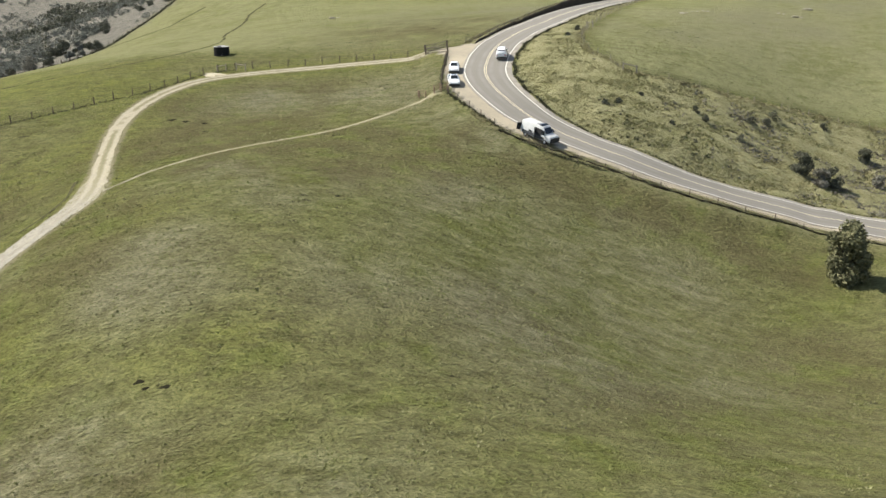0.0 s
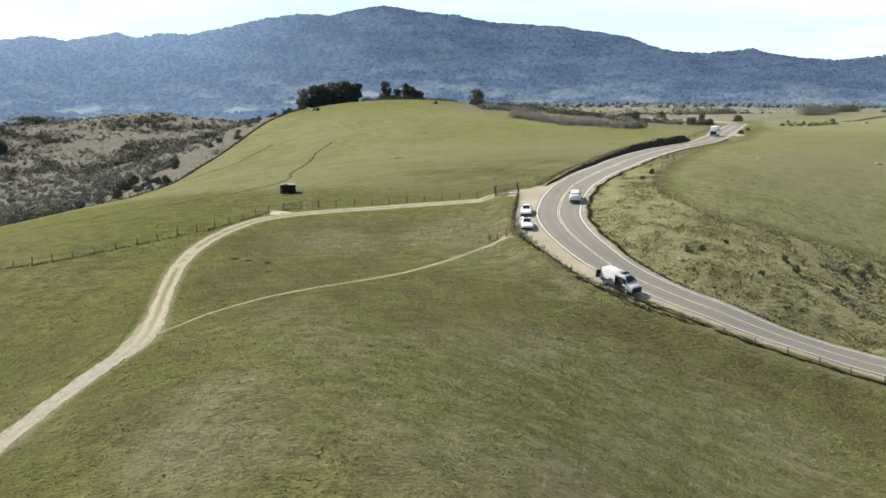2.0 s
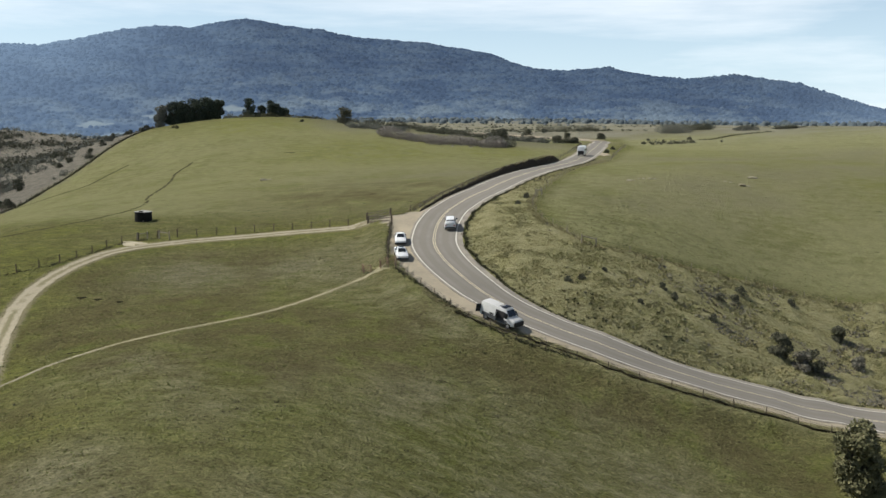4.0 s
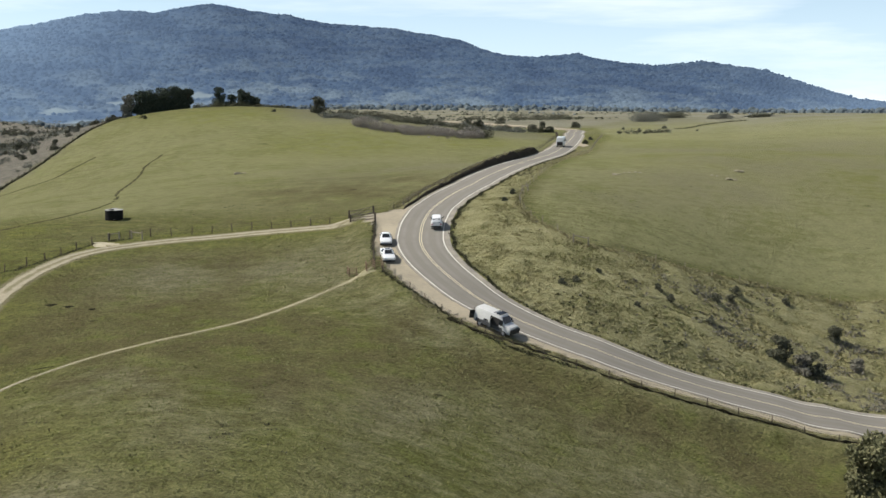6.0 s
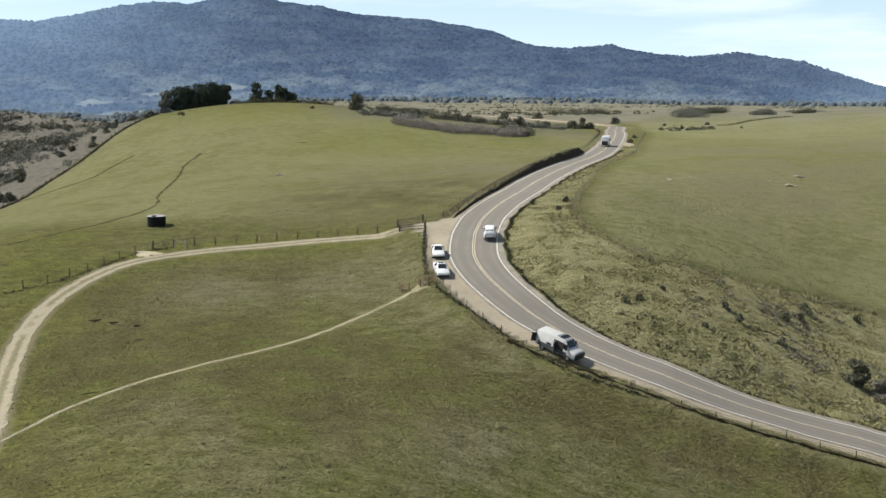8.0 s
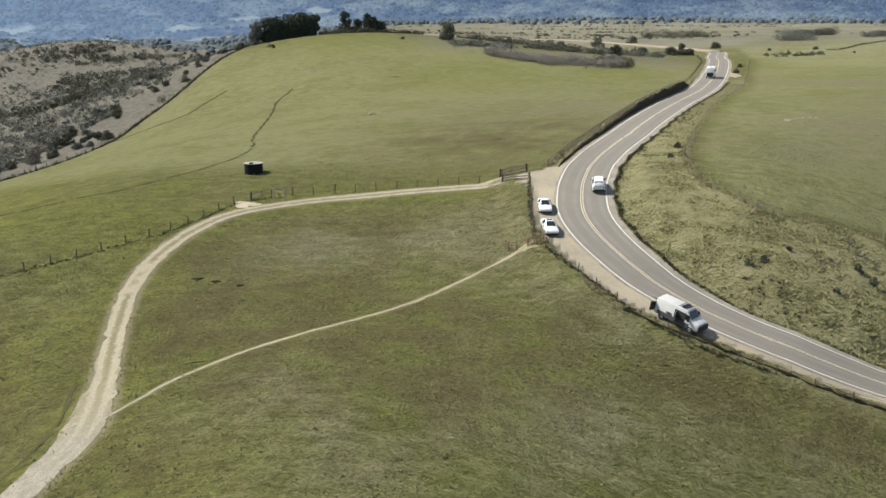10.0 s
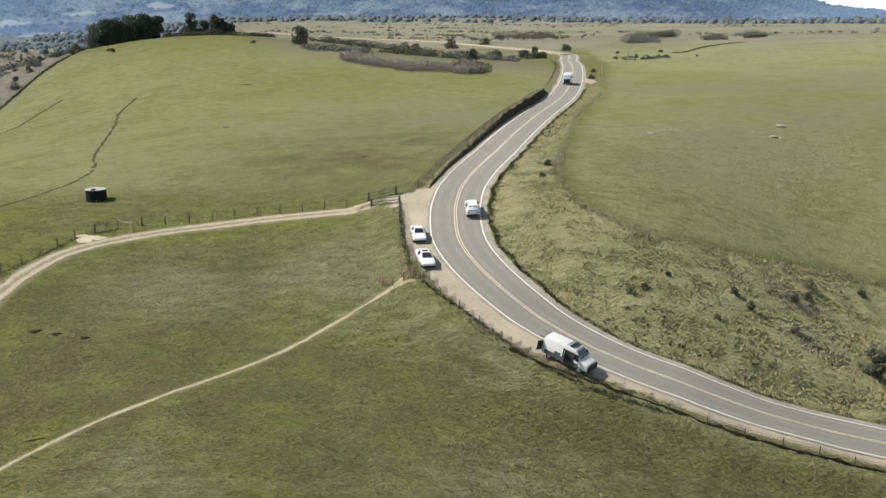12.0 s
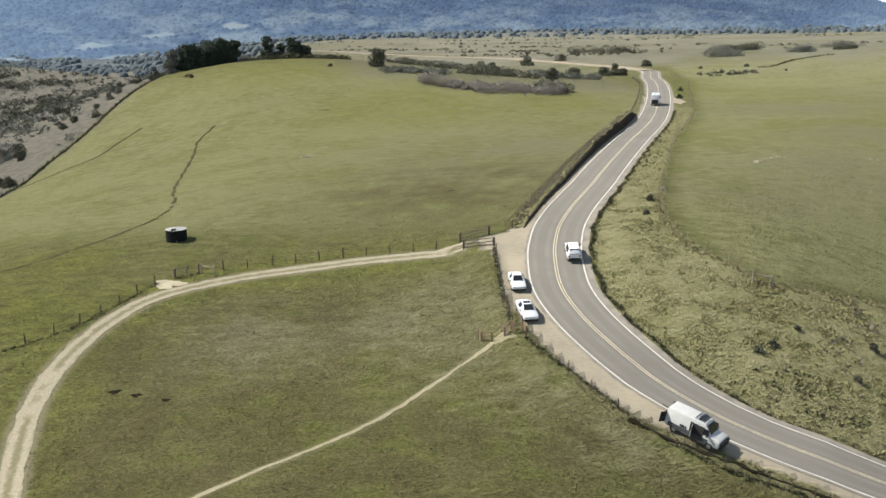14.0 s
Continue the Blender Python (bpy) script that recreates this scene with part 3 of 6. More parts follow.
# ---------------------------------------------------------------- road and tracks
def strip(name, line, z, inner, outer, lift, material, label, category, thick=0.2):
    """A ribbon from offset inner to outer (metres to the right of the line), with a thickness."""
    side = sideways(line)
    inner, outer = np.broadcast_to(inner, len(line)), np.broadcast_to(outer, len(line))
    rows = []
    span = np.max(np.abs(outer - inner))
    cols = 33 if span > 6 else 5 if span > 1 else 2
    for k in np.linspace(0, 1, cols):
        o = inner + (outer - inner) * k
        p = line[:, :2] + side * o[:, None]
        h = (z + ROAD_TILT * o if z is not None else land(p[:, 0], p[:, 1])) + lift
        rows.append(np.column_stack([p, h]))
    verts = np.vstack(rows)
    n = len(line)
    faces = [(c * n + a, (c + 1) * n + a, (c + 1) * n + a + 1, c * n + a + 1) for c in range(cols - 1) for a in range(n - 1)]
    across = np.concatenate([inner + (outer - inner) * k for k in np.linspace(0, 1, cols)])
    for edge in (0, cols - 1):
        base = len(verts)
        rim = verts[edge * n:(edge + 1) * n]
        verts = np.vstack([verts, rim, rim - (0, 0, thick)])
        across = np.r_[across, np.full(2 * n, 9.0)]
        side_faces = [(base + a, base + a + 1, base + n + a + 1, base + n + a) for a in range(n - 1)]
        faces += side_faces if edge == 0 else [f[::-1] for f in side_faces]
    me = mesh_from(name, verts, faces, smooth=True)
    me.attributes.new("across", "FLOAT", "POINT").data.foreach_set("value", across.astype(np.float32))
    me.materials.append(material)
    return tagged(new(name, me), label, category, kind="structure")


strip("road", ROAD, ROAD_Z, -3.95, 4.55, 0.06, ASPHALT, "two-lane grey-brown asphalt road, worn and patched", "road")
for o in (-3.5, 3.5):
    strip("edge_line", ROAD, ROAD_Z, o - 0.10, o + 0.10, 0.069, WHITE_LINE, "worn white edge line on the asphalt", "road marking", thick=0.004)
for o in (-0.15, 0.15):
    strip("centre_line", ROAD, ROAD_Z, o - 0.06, o + 0.06, 0.069, YELLOW_LINE, "faded double yellow centre line", "road marking", thick=0.004)
ragged = np.random.default_rng(41)
half = 1.2 + 0.5 * smoothstep(54, 36, TRACK[:, 1])
strip("dirt_track", TRACK, None, -half + ragged.normal(0, 0.14, len(TRACK)), half + 0.9 * smoothstep(49, 40, TRACK[:, 1]) + ragged.normal(0, 0.14, len(TRACK)), 0.02, FARM_TRACK, "worn earth farm track with two pale wheel ruts", "dirt track", thick=0.25)
strip("footpath", FOOTPATH, None, -0.23 + ragged.normal(0, 0.09, len(FOOTPATH)), 0.23 + ragged.normal(0, 0.09, len(FOOTPATH)), 0.025, TRODDEN_PATH,
      "narrow trodden dirt footpath through the grass", "footpath", thick=0.2)
fn = np.arange(len(FAR_ROAD))
strip("far_road", FAR_ROAD, None, -3.4 + 0.8 * np.sin(fn * 0.2), 3.4 + 0.9 * np.sin(fn * 0.17 + 1), 0.4, GRAVEL, "pale sunlit road crossing the distant plain", "road", thick=0.6)


# ---------------------------------------------------------------- distance
# Ridge of the wooded mountains: bearing (degrees right of +y) and height of the skyline over the eye (degrees)
SKYLINE = [(-75.0, 3.00), (-45.0, 3.60), (-34.7, 3.21), (-32.2, 3.62), (-30.6, 3.39), (-28.0, 3.93), (-26.9, 3.64), (-25.7, 3.93), (-23.9, 3.91), (-21.5, 4.42), (-19.5, 4.91), (-17.6, 5.21), (-15.6, 5.14), (-13.9, 5.56), (-12.5, 5.74), (-10.3, 5.42), (-7.9, 5.17), (-5.9, 4.77), (-3.5, 4.63), (-1.5, 4.49), (2.0, 3.89), (4.4, 3.07), (6.4, 2.88), (9.2, 3.11), (11.1, 2.65), (13.7, 2.38), (16.4, 2.63), (19.9, 2.13), (22.0, 1.40), (24.9, 0.45), (28.0, 0.15), (34.0, 0.0), (45.0, 0.2), (75.0, 0.5)]


def mountain_material(name, canopy):
    """Wooded slopes some kilometres off: blue-green canopy with paler stands and clearings; haze is painted in as blue
    colour and glow.
    """
    m = bpy.data.materials.new(name)
    m.use_nodes = True
    nt, bsdf = nodes_of(m)
    lie = nt.nodes.new("ShaderNodeAttribute")
    lie.attribute_name = "lie"                  # metres along the range and up the slope
    pos = lie.outputs["Vector"]
    a, b = noise_node(nt, pos, 0.045, 6, 0.7), noise_node(nt, pos, 0.006, 5, 0.62)
    wide = nt.nodes.new("ShaderNodeMapping")
    wide.inputs["Scale"].default_value = (0.5, 1.9, 1.0)
    nt.links.new(pos, wide.inputs["Vector"])
    stands = noise_node(nt, wide.outputs[0], 0.011, 5, 0.68)
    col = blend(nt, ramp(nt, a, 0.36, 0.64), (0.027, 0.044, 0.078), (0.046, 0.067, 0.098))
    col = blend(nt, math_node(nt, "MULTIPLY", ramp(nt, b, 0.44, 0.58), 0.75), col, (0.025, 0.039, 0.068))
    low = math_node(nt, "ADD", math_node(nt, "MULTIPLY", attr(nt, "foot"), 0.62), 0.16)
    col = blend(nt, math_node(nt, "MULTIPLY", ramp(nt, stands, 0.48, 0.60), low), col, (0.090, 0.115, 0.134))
    if canopy:
        tone = math_node(nt, "ADD", math_node(nt, "MULTIPLY", nt.nodes.new("ShaderNodeNewGeometry").outputs["Random Per Island"], 0.36), 0.78)
        dye = nt.nodes.new("ShaderNodeVectorMath")
        dye.operation = "SCALE"
        nt.links.new(col, dye.inputs[0])
        nt.links.new(tone, dye.inputs["Scale"])
        col = dye.outputs[0]
    else:
        col = blend(nt, math_node(nt, "MULTIPLY", attr(nt, "field"), 0.6), col, (0.150, 0.176, 0.172))
    # blue haze mixed into the slope colour
    col = blend(nt, attr(nt, "painted_haze"), col, (0.128, 0.184, 0.258))
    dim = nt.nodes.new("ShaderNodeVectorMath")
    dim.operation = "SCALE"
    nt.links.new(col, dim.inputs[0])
    dim.inputs["Scale"].default_value = 0.42             # lit colour dimmed, as if seen through haze
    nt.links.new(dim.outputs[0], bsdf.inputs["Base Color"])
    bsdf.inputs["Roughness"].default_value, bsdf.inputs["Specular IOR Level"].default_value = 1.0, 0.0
    # the slopes emit the haze's glow; no air is modelled
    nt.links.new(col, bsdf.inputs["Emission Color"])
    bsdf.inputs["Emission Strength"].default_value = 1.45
    return m


# Clearings on the lower slopes: bearing (degrees), distance, half width (degrees), half depth (metres)
CLEARINGS = ((-21.2, 1960, 1.0, 50), (-17.6, 2010, 0.9, 40), (-13.4, 1990, 0.8, 45), (-19.6, 1760, 1.5, 35), (-25.5, 1820, 1.0, 40), (-30.0, 2050, 1.4, 40), (-9.0, 1720, 1.6, 30), (3.0, 1640, 2.5, 30), (10.0, 1620, 3.0, 30))
MOUNTAIN_LINE = (np.radians([q[0] for q in SKYLINE]), np.array([q[1] for q in SKYLINE]))


def in_clearing(b, r):
    """How far a place on the slopes, by bearing (radians) and distance, lies in a clearing: 1 in its middle, 0 outside."""
    return max(max(0.0, 1 - ((math.degrees(b) - cb + 0.25 * math.sin(r * 0.05)) / w) ** 2 - ((r - cr) / d) ** 2) for cb, cr, w, d in CLEARINGS)


def mountain_height(b, r):
    k = min(1.0, max(0.0, (r - 1500) / 2100))
    top = 3600 * math.tan(math.radians(float(np.interp(b, *MOUNTAIN_LINE)))) + 20
    rise = k ** 1.5 if r <= 3600 else 1 - 0.55 * ((r - 3600) / 700)
    spur = noise.fractal(Vector((b * 16, r * 0.0011, 0.0)), 0.9, 2.1, 4)
    ground = 9 + 0.004 * (r - 700) - 34 * float(smoothstep(-0.12, -0.42, math.sin(b)))
    return ground - 14 + (top - ground + 14) * rise + spur * 24 * k * (1 - k) * 2.6 * max(0.25, top / 420) + noise.noise(Vector((r * 0.012, b * 60, 3.0))) * 5 * min(1, k * 4)


def haze_share(b, k):
    """The share of blue haze painted over a place: more towards the sun, towards the foot and at the far end."""
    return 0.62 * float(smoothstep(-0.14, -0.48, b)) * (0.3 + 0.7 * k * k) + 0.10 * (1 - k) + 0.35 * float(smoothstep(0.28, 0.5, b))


def build_mountains():
    bear = np.radians(np.arange(-72, 72.01, 0.13))
    dist = np.linspace(1480, 4300, 110)
    trees = np.random.default_rng(2).normal(0, 1.0, len(bear)) + np.array([3 * noise.noise(Vector((b * 190, 0.0, 8.0))) for b in bear])
    verts, lie, foot, painted_haze, field = [], [], [], [], []
    for r in dist:
        k = min(1.0, max(0.0, (r - 1500) / 2100))
        for m, b in enumerate(bear):
            z = mountain_height(b, r) + trees[m] * (3560 < r < 3640)
            verts.append((math.sin(b) * r, math.cos(b) * r - 45, z if k > 0 else -90))
            lie.append((b * 3000, z * 1.5, r * 0.15))
            foot.append(1 - float(smoothstep(0.16, 0.62, k)))
            painted_haze.append(haze_share(b, k))
            field.append(min(1.0, 2.5 * in_clearing(b, r)))
    w = len(bear)
    faces = [(a * w + c, a * w + c + 1, (a + 1) * w + c + 1, (a + 1) * w + c) for a in range(len(dist) - 1) for c in range(w - 1)]
    me = mesh_from("mountain_range", verts, [f[::-1] for f in faces], smooth=True)
    for name, v in (("foot", foot), ("painted_haze", painted_haze), ("field", field)):
        me.attributes.new(name, "FLOAT", "POINT").data.foreach_set("value", np.array(v, np.float32))
    me.attributes.new("lie", "FLOAT_VECTOR", "POINT").data.foreach_set("vector", np.array(lie, np.float32).ravel())
    me.materials.append(mountain_material("haze_painted_woods", False))
    return tagged(new("backdrop", me), "wooded mountain range on the skyline with blue haze painted in", "mountains", kind="structure")


build_mountains()


def crowns(name, places, radii, material, label, seed, layers=(), squat=0.85):
    """Far woods: one low rounded crown at each place (x, y, z), with values for each crown in the named layers."""
    rng = np.random.default_rng(seed)
    n = len(places)
    turn = np.arange(6) * math.pi / 3
    ring = np.concatenate([np.column_stack([np.cos(turn), np.sin(turn), np.full(6, -0.45)]), np.column_stack([0.78 * np.cos(turn + 0.5), 0.78 * np.sin(turn + 0.5), np.full(6, 0.45)]), [(0, 0, 0.9)]])
    v = ring[None] * (0.8 + 0.4 * rng.random((n, 13, 1))) * np.asarray(radii)[:, None, None] * (1, 1, squat) + np.asarray(places)[:, None]
    f = [(k, (k + 1) % 6, 6 + k) for k in range(6)] + [((k + 1) % 6, 6 + (k + 1) % 6, 6 + k) for k in range(6)] + [(6 + k, 6 + (k + 1) % 6, 12) for k in range(6)]
    faces = (np.array(f)[None] + 13 * np.arange(n)[:, None, None]).reshape(-1, 3)
    me = tri_mesh(name, v.reshape(-1, 3), faces, material)
    me.polygons.foreach_set("use_smooth", np.ones(len(faces), bool))
    for layer, kind, values in layers:
        values = np.repeat(np.asarray(values, np.float32), 13, axis=0)
        me.attributes.new(layer, kind, "POINT").data.foreach_set("vector" if kind == "FLOAT_VECTOR" else "value", values.ravel())
    return tagged(new(name, me), label, "woods", kind="stuff")


def clothe_mountains(count):
    rng = np.random.default_rng(91)
    places, radii, lie, foot, painted_haze = [], [], [], [], []
    while len(places) < count:
        b, k = rng.uniform(-0.72, 0.70), rng.random() ** 0.85 * 0.985
        r = 1510 + 2090 * k
        if in_clearing(b, r) > 0.05 or (k < 0.2 and noise.noise(Vector((b * 45, r * 0.012, 6.0))) < -0.15):
            continue
        z = mountain_height(b, r)
        size = (2.6 + 4.6 * rng.random() ** 1.8) * (0.8 + 0.35 * k)
        places.append((math.sin(b) * r, math.cos(b) * r - 45, z + size * 0.15))
        radii.append(size)
        lie.append((b * 3000, z * 1.5, r * 0.15))
        foot.append(1 - float(smoothstep(0.16, 0.62, k)))
        painted_haze.append(haze_share(b, k))
    return crowns("mountain_woods", places, radii, mountain_material("haze_painted_crowns", True), "blue-green woods clothing the mountain slopes, blue haze painted in", 92,
                  (("lie", "FLOAT_VECTOR", lie), ("foot", "FLOAT", foot), ("painted_haze", "FLOAT", painted_haze)))


# ---------------------------------------------------------------- plants
def leaf_material(name, light, dark, rough=0.8):
    m = bpy.data.materials.new(name)
    m.use_nodes = True
    nt, bsdf = nodes_of(m)
    island = nt.nodes.new("ShaderNodeNewGeometry")
    pos = noise_node(nt, island.outputs["Position"], 0.8, 2)
    col = blend(nt, island.outputs["Random Per Island"], light, dark)
    col = blend(nt, math_node(nt, "MULTIPLY", ramp(nt, pos, 0.4, 0.7), 0.5), col, dark)
    nt.links.new(col, bsdf.inputs["Base Color"])
    bsdf.inputs["Roughness"].default_value, bsdf.inputs["Specular IOR Level"].default_value = rough, 0.15
    return m


OAK_LEAF = leaf_material("olive_leaf", (0.215, 0.200, 0.105), (0.070, 0.072, 0.034))
CYPRESS_LEAF = leaf_material("dark_cypress_leaf", (0.086, 0.100, 0.064), (0.030, 0.040, 0.029))
SCRUB_LEAF = leaf_material("dull_scrub_leaf", (0.130, 0.126, 0.084), (0.060, 0.062, 0.040))
SAGE_LEAF = leaf_material("grey_sage_leaf", (0.200, 0.196, 0.158), (0.105, 0.109, 0.088))
BARE_TWIG = leaf_material("bare_twig_brush", (0.290, 0.262, 0.222), (0.190, 0.168, 0.146))
GREY_SCRUB = leaf_material("bare_grey_scrub", (0.235, 0.215, 0.168), (0.13, 0.12, 0.09))
PALE_TUFT = leaf_material("pale_pasture_tuft", (0.255, 0.240, 0.125), (0.165, 0.160, 0.070))
BANK_STRAW = leaf_material("rank_bank_grass", (0.328, 0.290, 0.154), (0.262, 0.240, 0.116))
BANK_TURF = leaf_material("green_bank_grass", (0.235, 0.232, 0.100), (0.160, 0.164, 0.062))
STRAW = leaf_material("dry_straw_blade", (0.345, 0.305, 0.180), (0.205, 0.185, 0.085))
TURF_BLADE = leaf_material("pasture_blade", (0.184, 0.184, 0.064), (0.094, 0.103, 0.027))
WILT = leaf_material("dark_weed", (0.095, 0.092, 0.045), (0.045, 0.045, 0.026))
BARK = mat("rough_bark", (0.10, 0.078, 0.058), 0.95, second=(0.05, 0.04, 0.03), scale=2, fine=14, bump=0.02)
# haze is mixed into the leaf colours of both far canopies
HAZY_CANOPY = leaf_material("haze_tinted_foothill_canopy", (0.155, 0.168, 0.168), (0.120, 0.134, 0.140), 1.0)
FAR_CANOPY = leaf_material("haze_tinted_valley_canopy", (0.110, 0.128, 0.132), (0.066, 0.084, 0.092), 1.0)


def leaves(rng, blobs, count, size, flat=0.5):
    """Small bent leaves spread through lumpy blobs (x, y, z, rx, ry, rz); two triangles each."""
    blobs = np.array(blobs, float)
    vol = np.prod(blobs[:, 3:], axis=1) ** (2 / 3)
    pick = rng.choice(len(blobs), count, p=vol / vol.sum())
    way = rng.normal(0, 1, (count, 3))
    way /= np.linalg.norm(way, axis=1)[:, None]
    r = 0.62 + 0.42 * rng.random(count) ** 0.7
    c = blobs[pick, :3] + way * blobs[pick, 3:] * r[:, None]
    a = rng.normal(0, 1, (count, 3))
    a /= np.linalg.norm(a, axis=1)[:, None]
    b = np.cross(a, way + 0.6 * rng.normal(0, 1, (count, 3)))
    b /= np.linalg.norm(b, axis=1)[:, None] + 1e-9
    s = size * (0.6 + 0.8 * rng.random((count, 1)))
    droop = np.array([0, 0, -0.25]) * s
    v = np.stack([c - a * s, c + b * s * flat + droop, c + a * s, c - b * s * flat + droop], 1).reshape(-1, 3)
    k = np.arange(count)[:, None] * 4
    return v, np.hstack([np.vstack([k.T, k.T + 1, k.T + 2]).T, np.vstack([k.T, k.T + 2, k.T + 3]).T]).reshape(-1, 3)


def tri_mesh(name, verts, faces, material):
    me = bpy.data.meshes.new(name)
    verts, faces = np.asarray(verts, np.float32), np.asarray(faces, np.int32)
    me.vertices.add(len(verts))
    me.vertices.foreach_set("co", verts.ravel())
    me.loops.add(faces.size)
    me.loops.foreach_set("vertex_index", faces.ravel())
    me.polygons.add(len(faces))
    me.polygons.foreach_set("loop_start", np.arange(0, faces.size, 3, dtype=np.int32))
    me.update(calc_edges=True)
    me.materials.append(material)
    return me


clothe_mountains(30000)


def lumps(rng, height, width, count, base=0.12, top_heavy=0.0):
    """Blobs that fill a crown of that height and width, standing at z = 0."""
    out = []
    for _ in range(count):
        h = base + (1 - base) * rng.random()
        spread = math.sqrt(max(0.05, 1 - ((h - 0.45 - top_heavy) / 0.62) ** 2))
        ang, rad = rng.random() * 2 * math.pi, width / 2 * 0.62 * spread * math.sqrt(rng.random())
        r = width * (0.13 + 0.10 * rng.random())
        out.append((rad * math.cos(ang), rad * math.sin(ang), h * height - r * 0.5, r, r, r * 0.85))
    return out


def tree(name, x, y, height, width, seed, material, label, category="tree", count=2600, leaf=0.22, base=0.15, group="", top_heavy=0.05, sunk=0.15):
    rng = np.random.default_rng(seed)
    ob = new(name)
    ob.location = (x, y, at(x, y) - sunk)
    tagged(ob, label, category, group)
    bm = bmesh.new()
    girth = 0.035 * height
    bend = rng.normal(0, 0.03, 2) * height
    rod(bm, (0, 0, 0), (bend[0], bend[1], height * 0.42), girth, girth * 0.65, 9)
    for _ in range(7):
        ang, up = rng.random() * 6.28, 0.2 + 0.25 * rng.random()
        s = Vector((bend[0] * up * 2, bend[1] * up * 2, height * up))
        e = Vector((math.cos(ang) * width * 0.3, math.sin(ang) * width * 0.3, height * (up + 0.25 + 0.2 * rng.random())))
        rod(bm, s, e, girth * 0.45, girth * 0.12, 6)
    part("trunk", bm, BARK, ob)
    v, f = leaves(rng, lumps(rng, height, width, 34, base, top_heavy), count, leaf)
    part("crown", tri_mesh("crown", v, f, material), material, ob)
    return ob


def shrub(name, x, y, height, width, seed, material, label, count=420, leaf=0.16, group="", category="bush"):
    rng = np.random.default_rng(seed)
    v, f = leaves(rng, lumps(rng, height, width, 14, 0.05, -0.1), count, leaf)
    v[:, 2] = np.maximum(v[:, 2], -0.1)
    ob = new(name, tri_mesh(name, v, f, material))
    ob.location = (x, y, at(x, y) - 0.05)
    return tagged(ob, label, category, group)


def stuff(name, verts, faces, material, label, category):
    return tagged(new(name, tri_mesh(name, verts, faces, material)), label, category, kind="stuff")


def tufts(name, pts, height, width, blades, material, label, seed, long=1.0, over=None):
    """Upright tufts of a few bent blades each."""
    rng = np.random.default_rng(seed)
    n = len(pts)
    z = land(pts[:, 0], pts[:, 1]) + (0 if over is None else over(pts[:, 0], pts[:, 1]))
    c = np.repeat(np.column_stack([pts, z]), blades, axis=0)
    m = n * blades
    h = np.repeat(height * (0.5 + rng.random(n)), blades) * (0.6 + 0.5 * rng.random(m))
    ang, lean = rng.random(m) * 6.283, 0.35 + 0.9 * rng.random(m)
    root = c + np.column_stack([rng.normal(0, width * 0.5, (m, 2)) * (long, 1.0), np.full(m, -0.05)])
    side = np.column_stack([-np.sin(ang), np.cos(ang), np.zeros(m)]) * (width * (0.25 + 0.3 * rng.random(m)))[:, None]
    tip = root + np.column_stack([np.cos(ang) * h * lean, np.sin(ang) * h * lean, h])
    v = np.stack([root - side, root + side, tip], 1).reshape(-1, 3)
    return stuff(name, v, np.arange(m * 3).reshape(-1, 3), material, label, "grass")


# the lone tree below the road
tree("oak_tree", 49.8, 41.0, 8.2, 6.6, 11, OAK_LEAF, "dense rounded olive-green oak standing in the pasture", count=11000, leaf=0.22, base=0.04)
# the grove on the crest and the trees behind it
for n, (gx, gy, h, w) in enumerate(((-111.5, 338, 10.2, 9.5), (-107.5, 341, 10.8, 10), (-103.5, 344, 10.2, 10), (-99.5, 347, 10.4, 9.5), (-95.5, 350, 9.2, 7))):
    tree("cypress_tree", gx, gy, h, w, 30 + n, CYPRESS_LEAF, "dark wind-shaped cypress in a dense hilltop grove", count=8000, leaf=0.30, base=0.0, group="hilltop grove", sunk=0.9)
tree("grey_cypress_tree", -115.5, 335, 9.6, 8, 29, SAGE_LEAF, "grey-green cypress at the edge of the hilltop grove", count=6000, leaf=0.28, base=0.0, sunk=0.9)
for n, (gx, gy, h, w) in enumerate(((-87.0, 372, 10.5, 7.5), (-82.5, 374, 8.0, 6.5), (-77.0, 376, 9.6, 8.5), (-72.5, 378, 7.2, 6.5))):
    tree("pine_tree", gx, gy, h, w, 50 + n, CYPRESS_LEAF, "dark spreading pine behind the hilltop", count=3800, leaf=0.36, base=0.12, group="pines behind the crest")
tree("leaning_oak_tree", -37.5, 318, 6.6, 7.4, 61, SCRUB_LEAF, "small dark oak on the hill crest", count=3000, leaf=0.28, base=0.05)


def thicket(name, outline, height, seed, material, label, count, leaf, group="", blobs=70, width=9.0):
    """One low, ragged mass of brush along a line."""
    rng = np.random.default_rng(seed)
    line = spline(outline, 1.0)
    x0, y0 = outline[len(outline) // 2]
    z0 = at(x0, y0)
    mass = []
    for _ in range(blobs):
        p = line[rng.integers(len(line))]
        u = rng.normal(0, 0.42)
        x, y = p[0] + rng.normal(0, 0.8), p[1] + u * width
        h = height * max(0.3, 1 - 0.55 * abs(u) + rng.normal(0, 0.30))
        r = h * (0.55 + 0.5 * rng.random())
        mass.append((x - x0, y - y0, at(x, y) - z0 + h * 0.42, r * 1.25, r * 1.1, h * 0.55))
    v, f = leaves(rng, mass, count, leaf)
    ob = new(name, tri_mesh(name, v, f, material))
    ob.location = (x0, y0, z0)
    return tagged(ob, label, "bush", group)


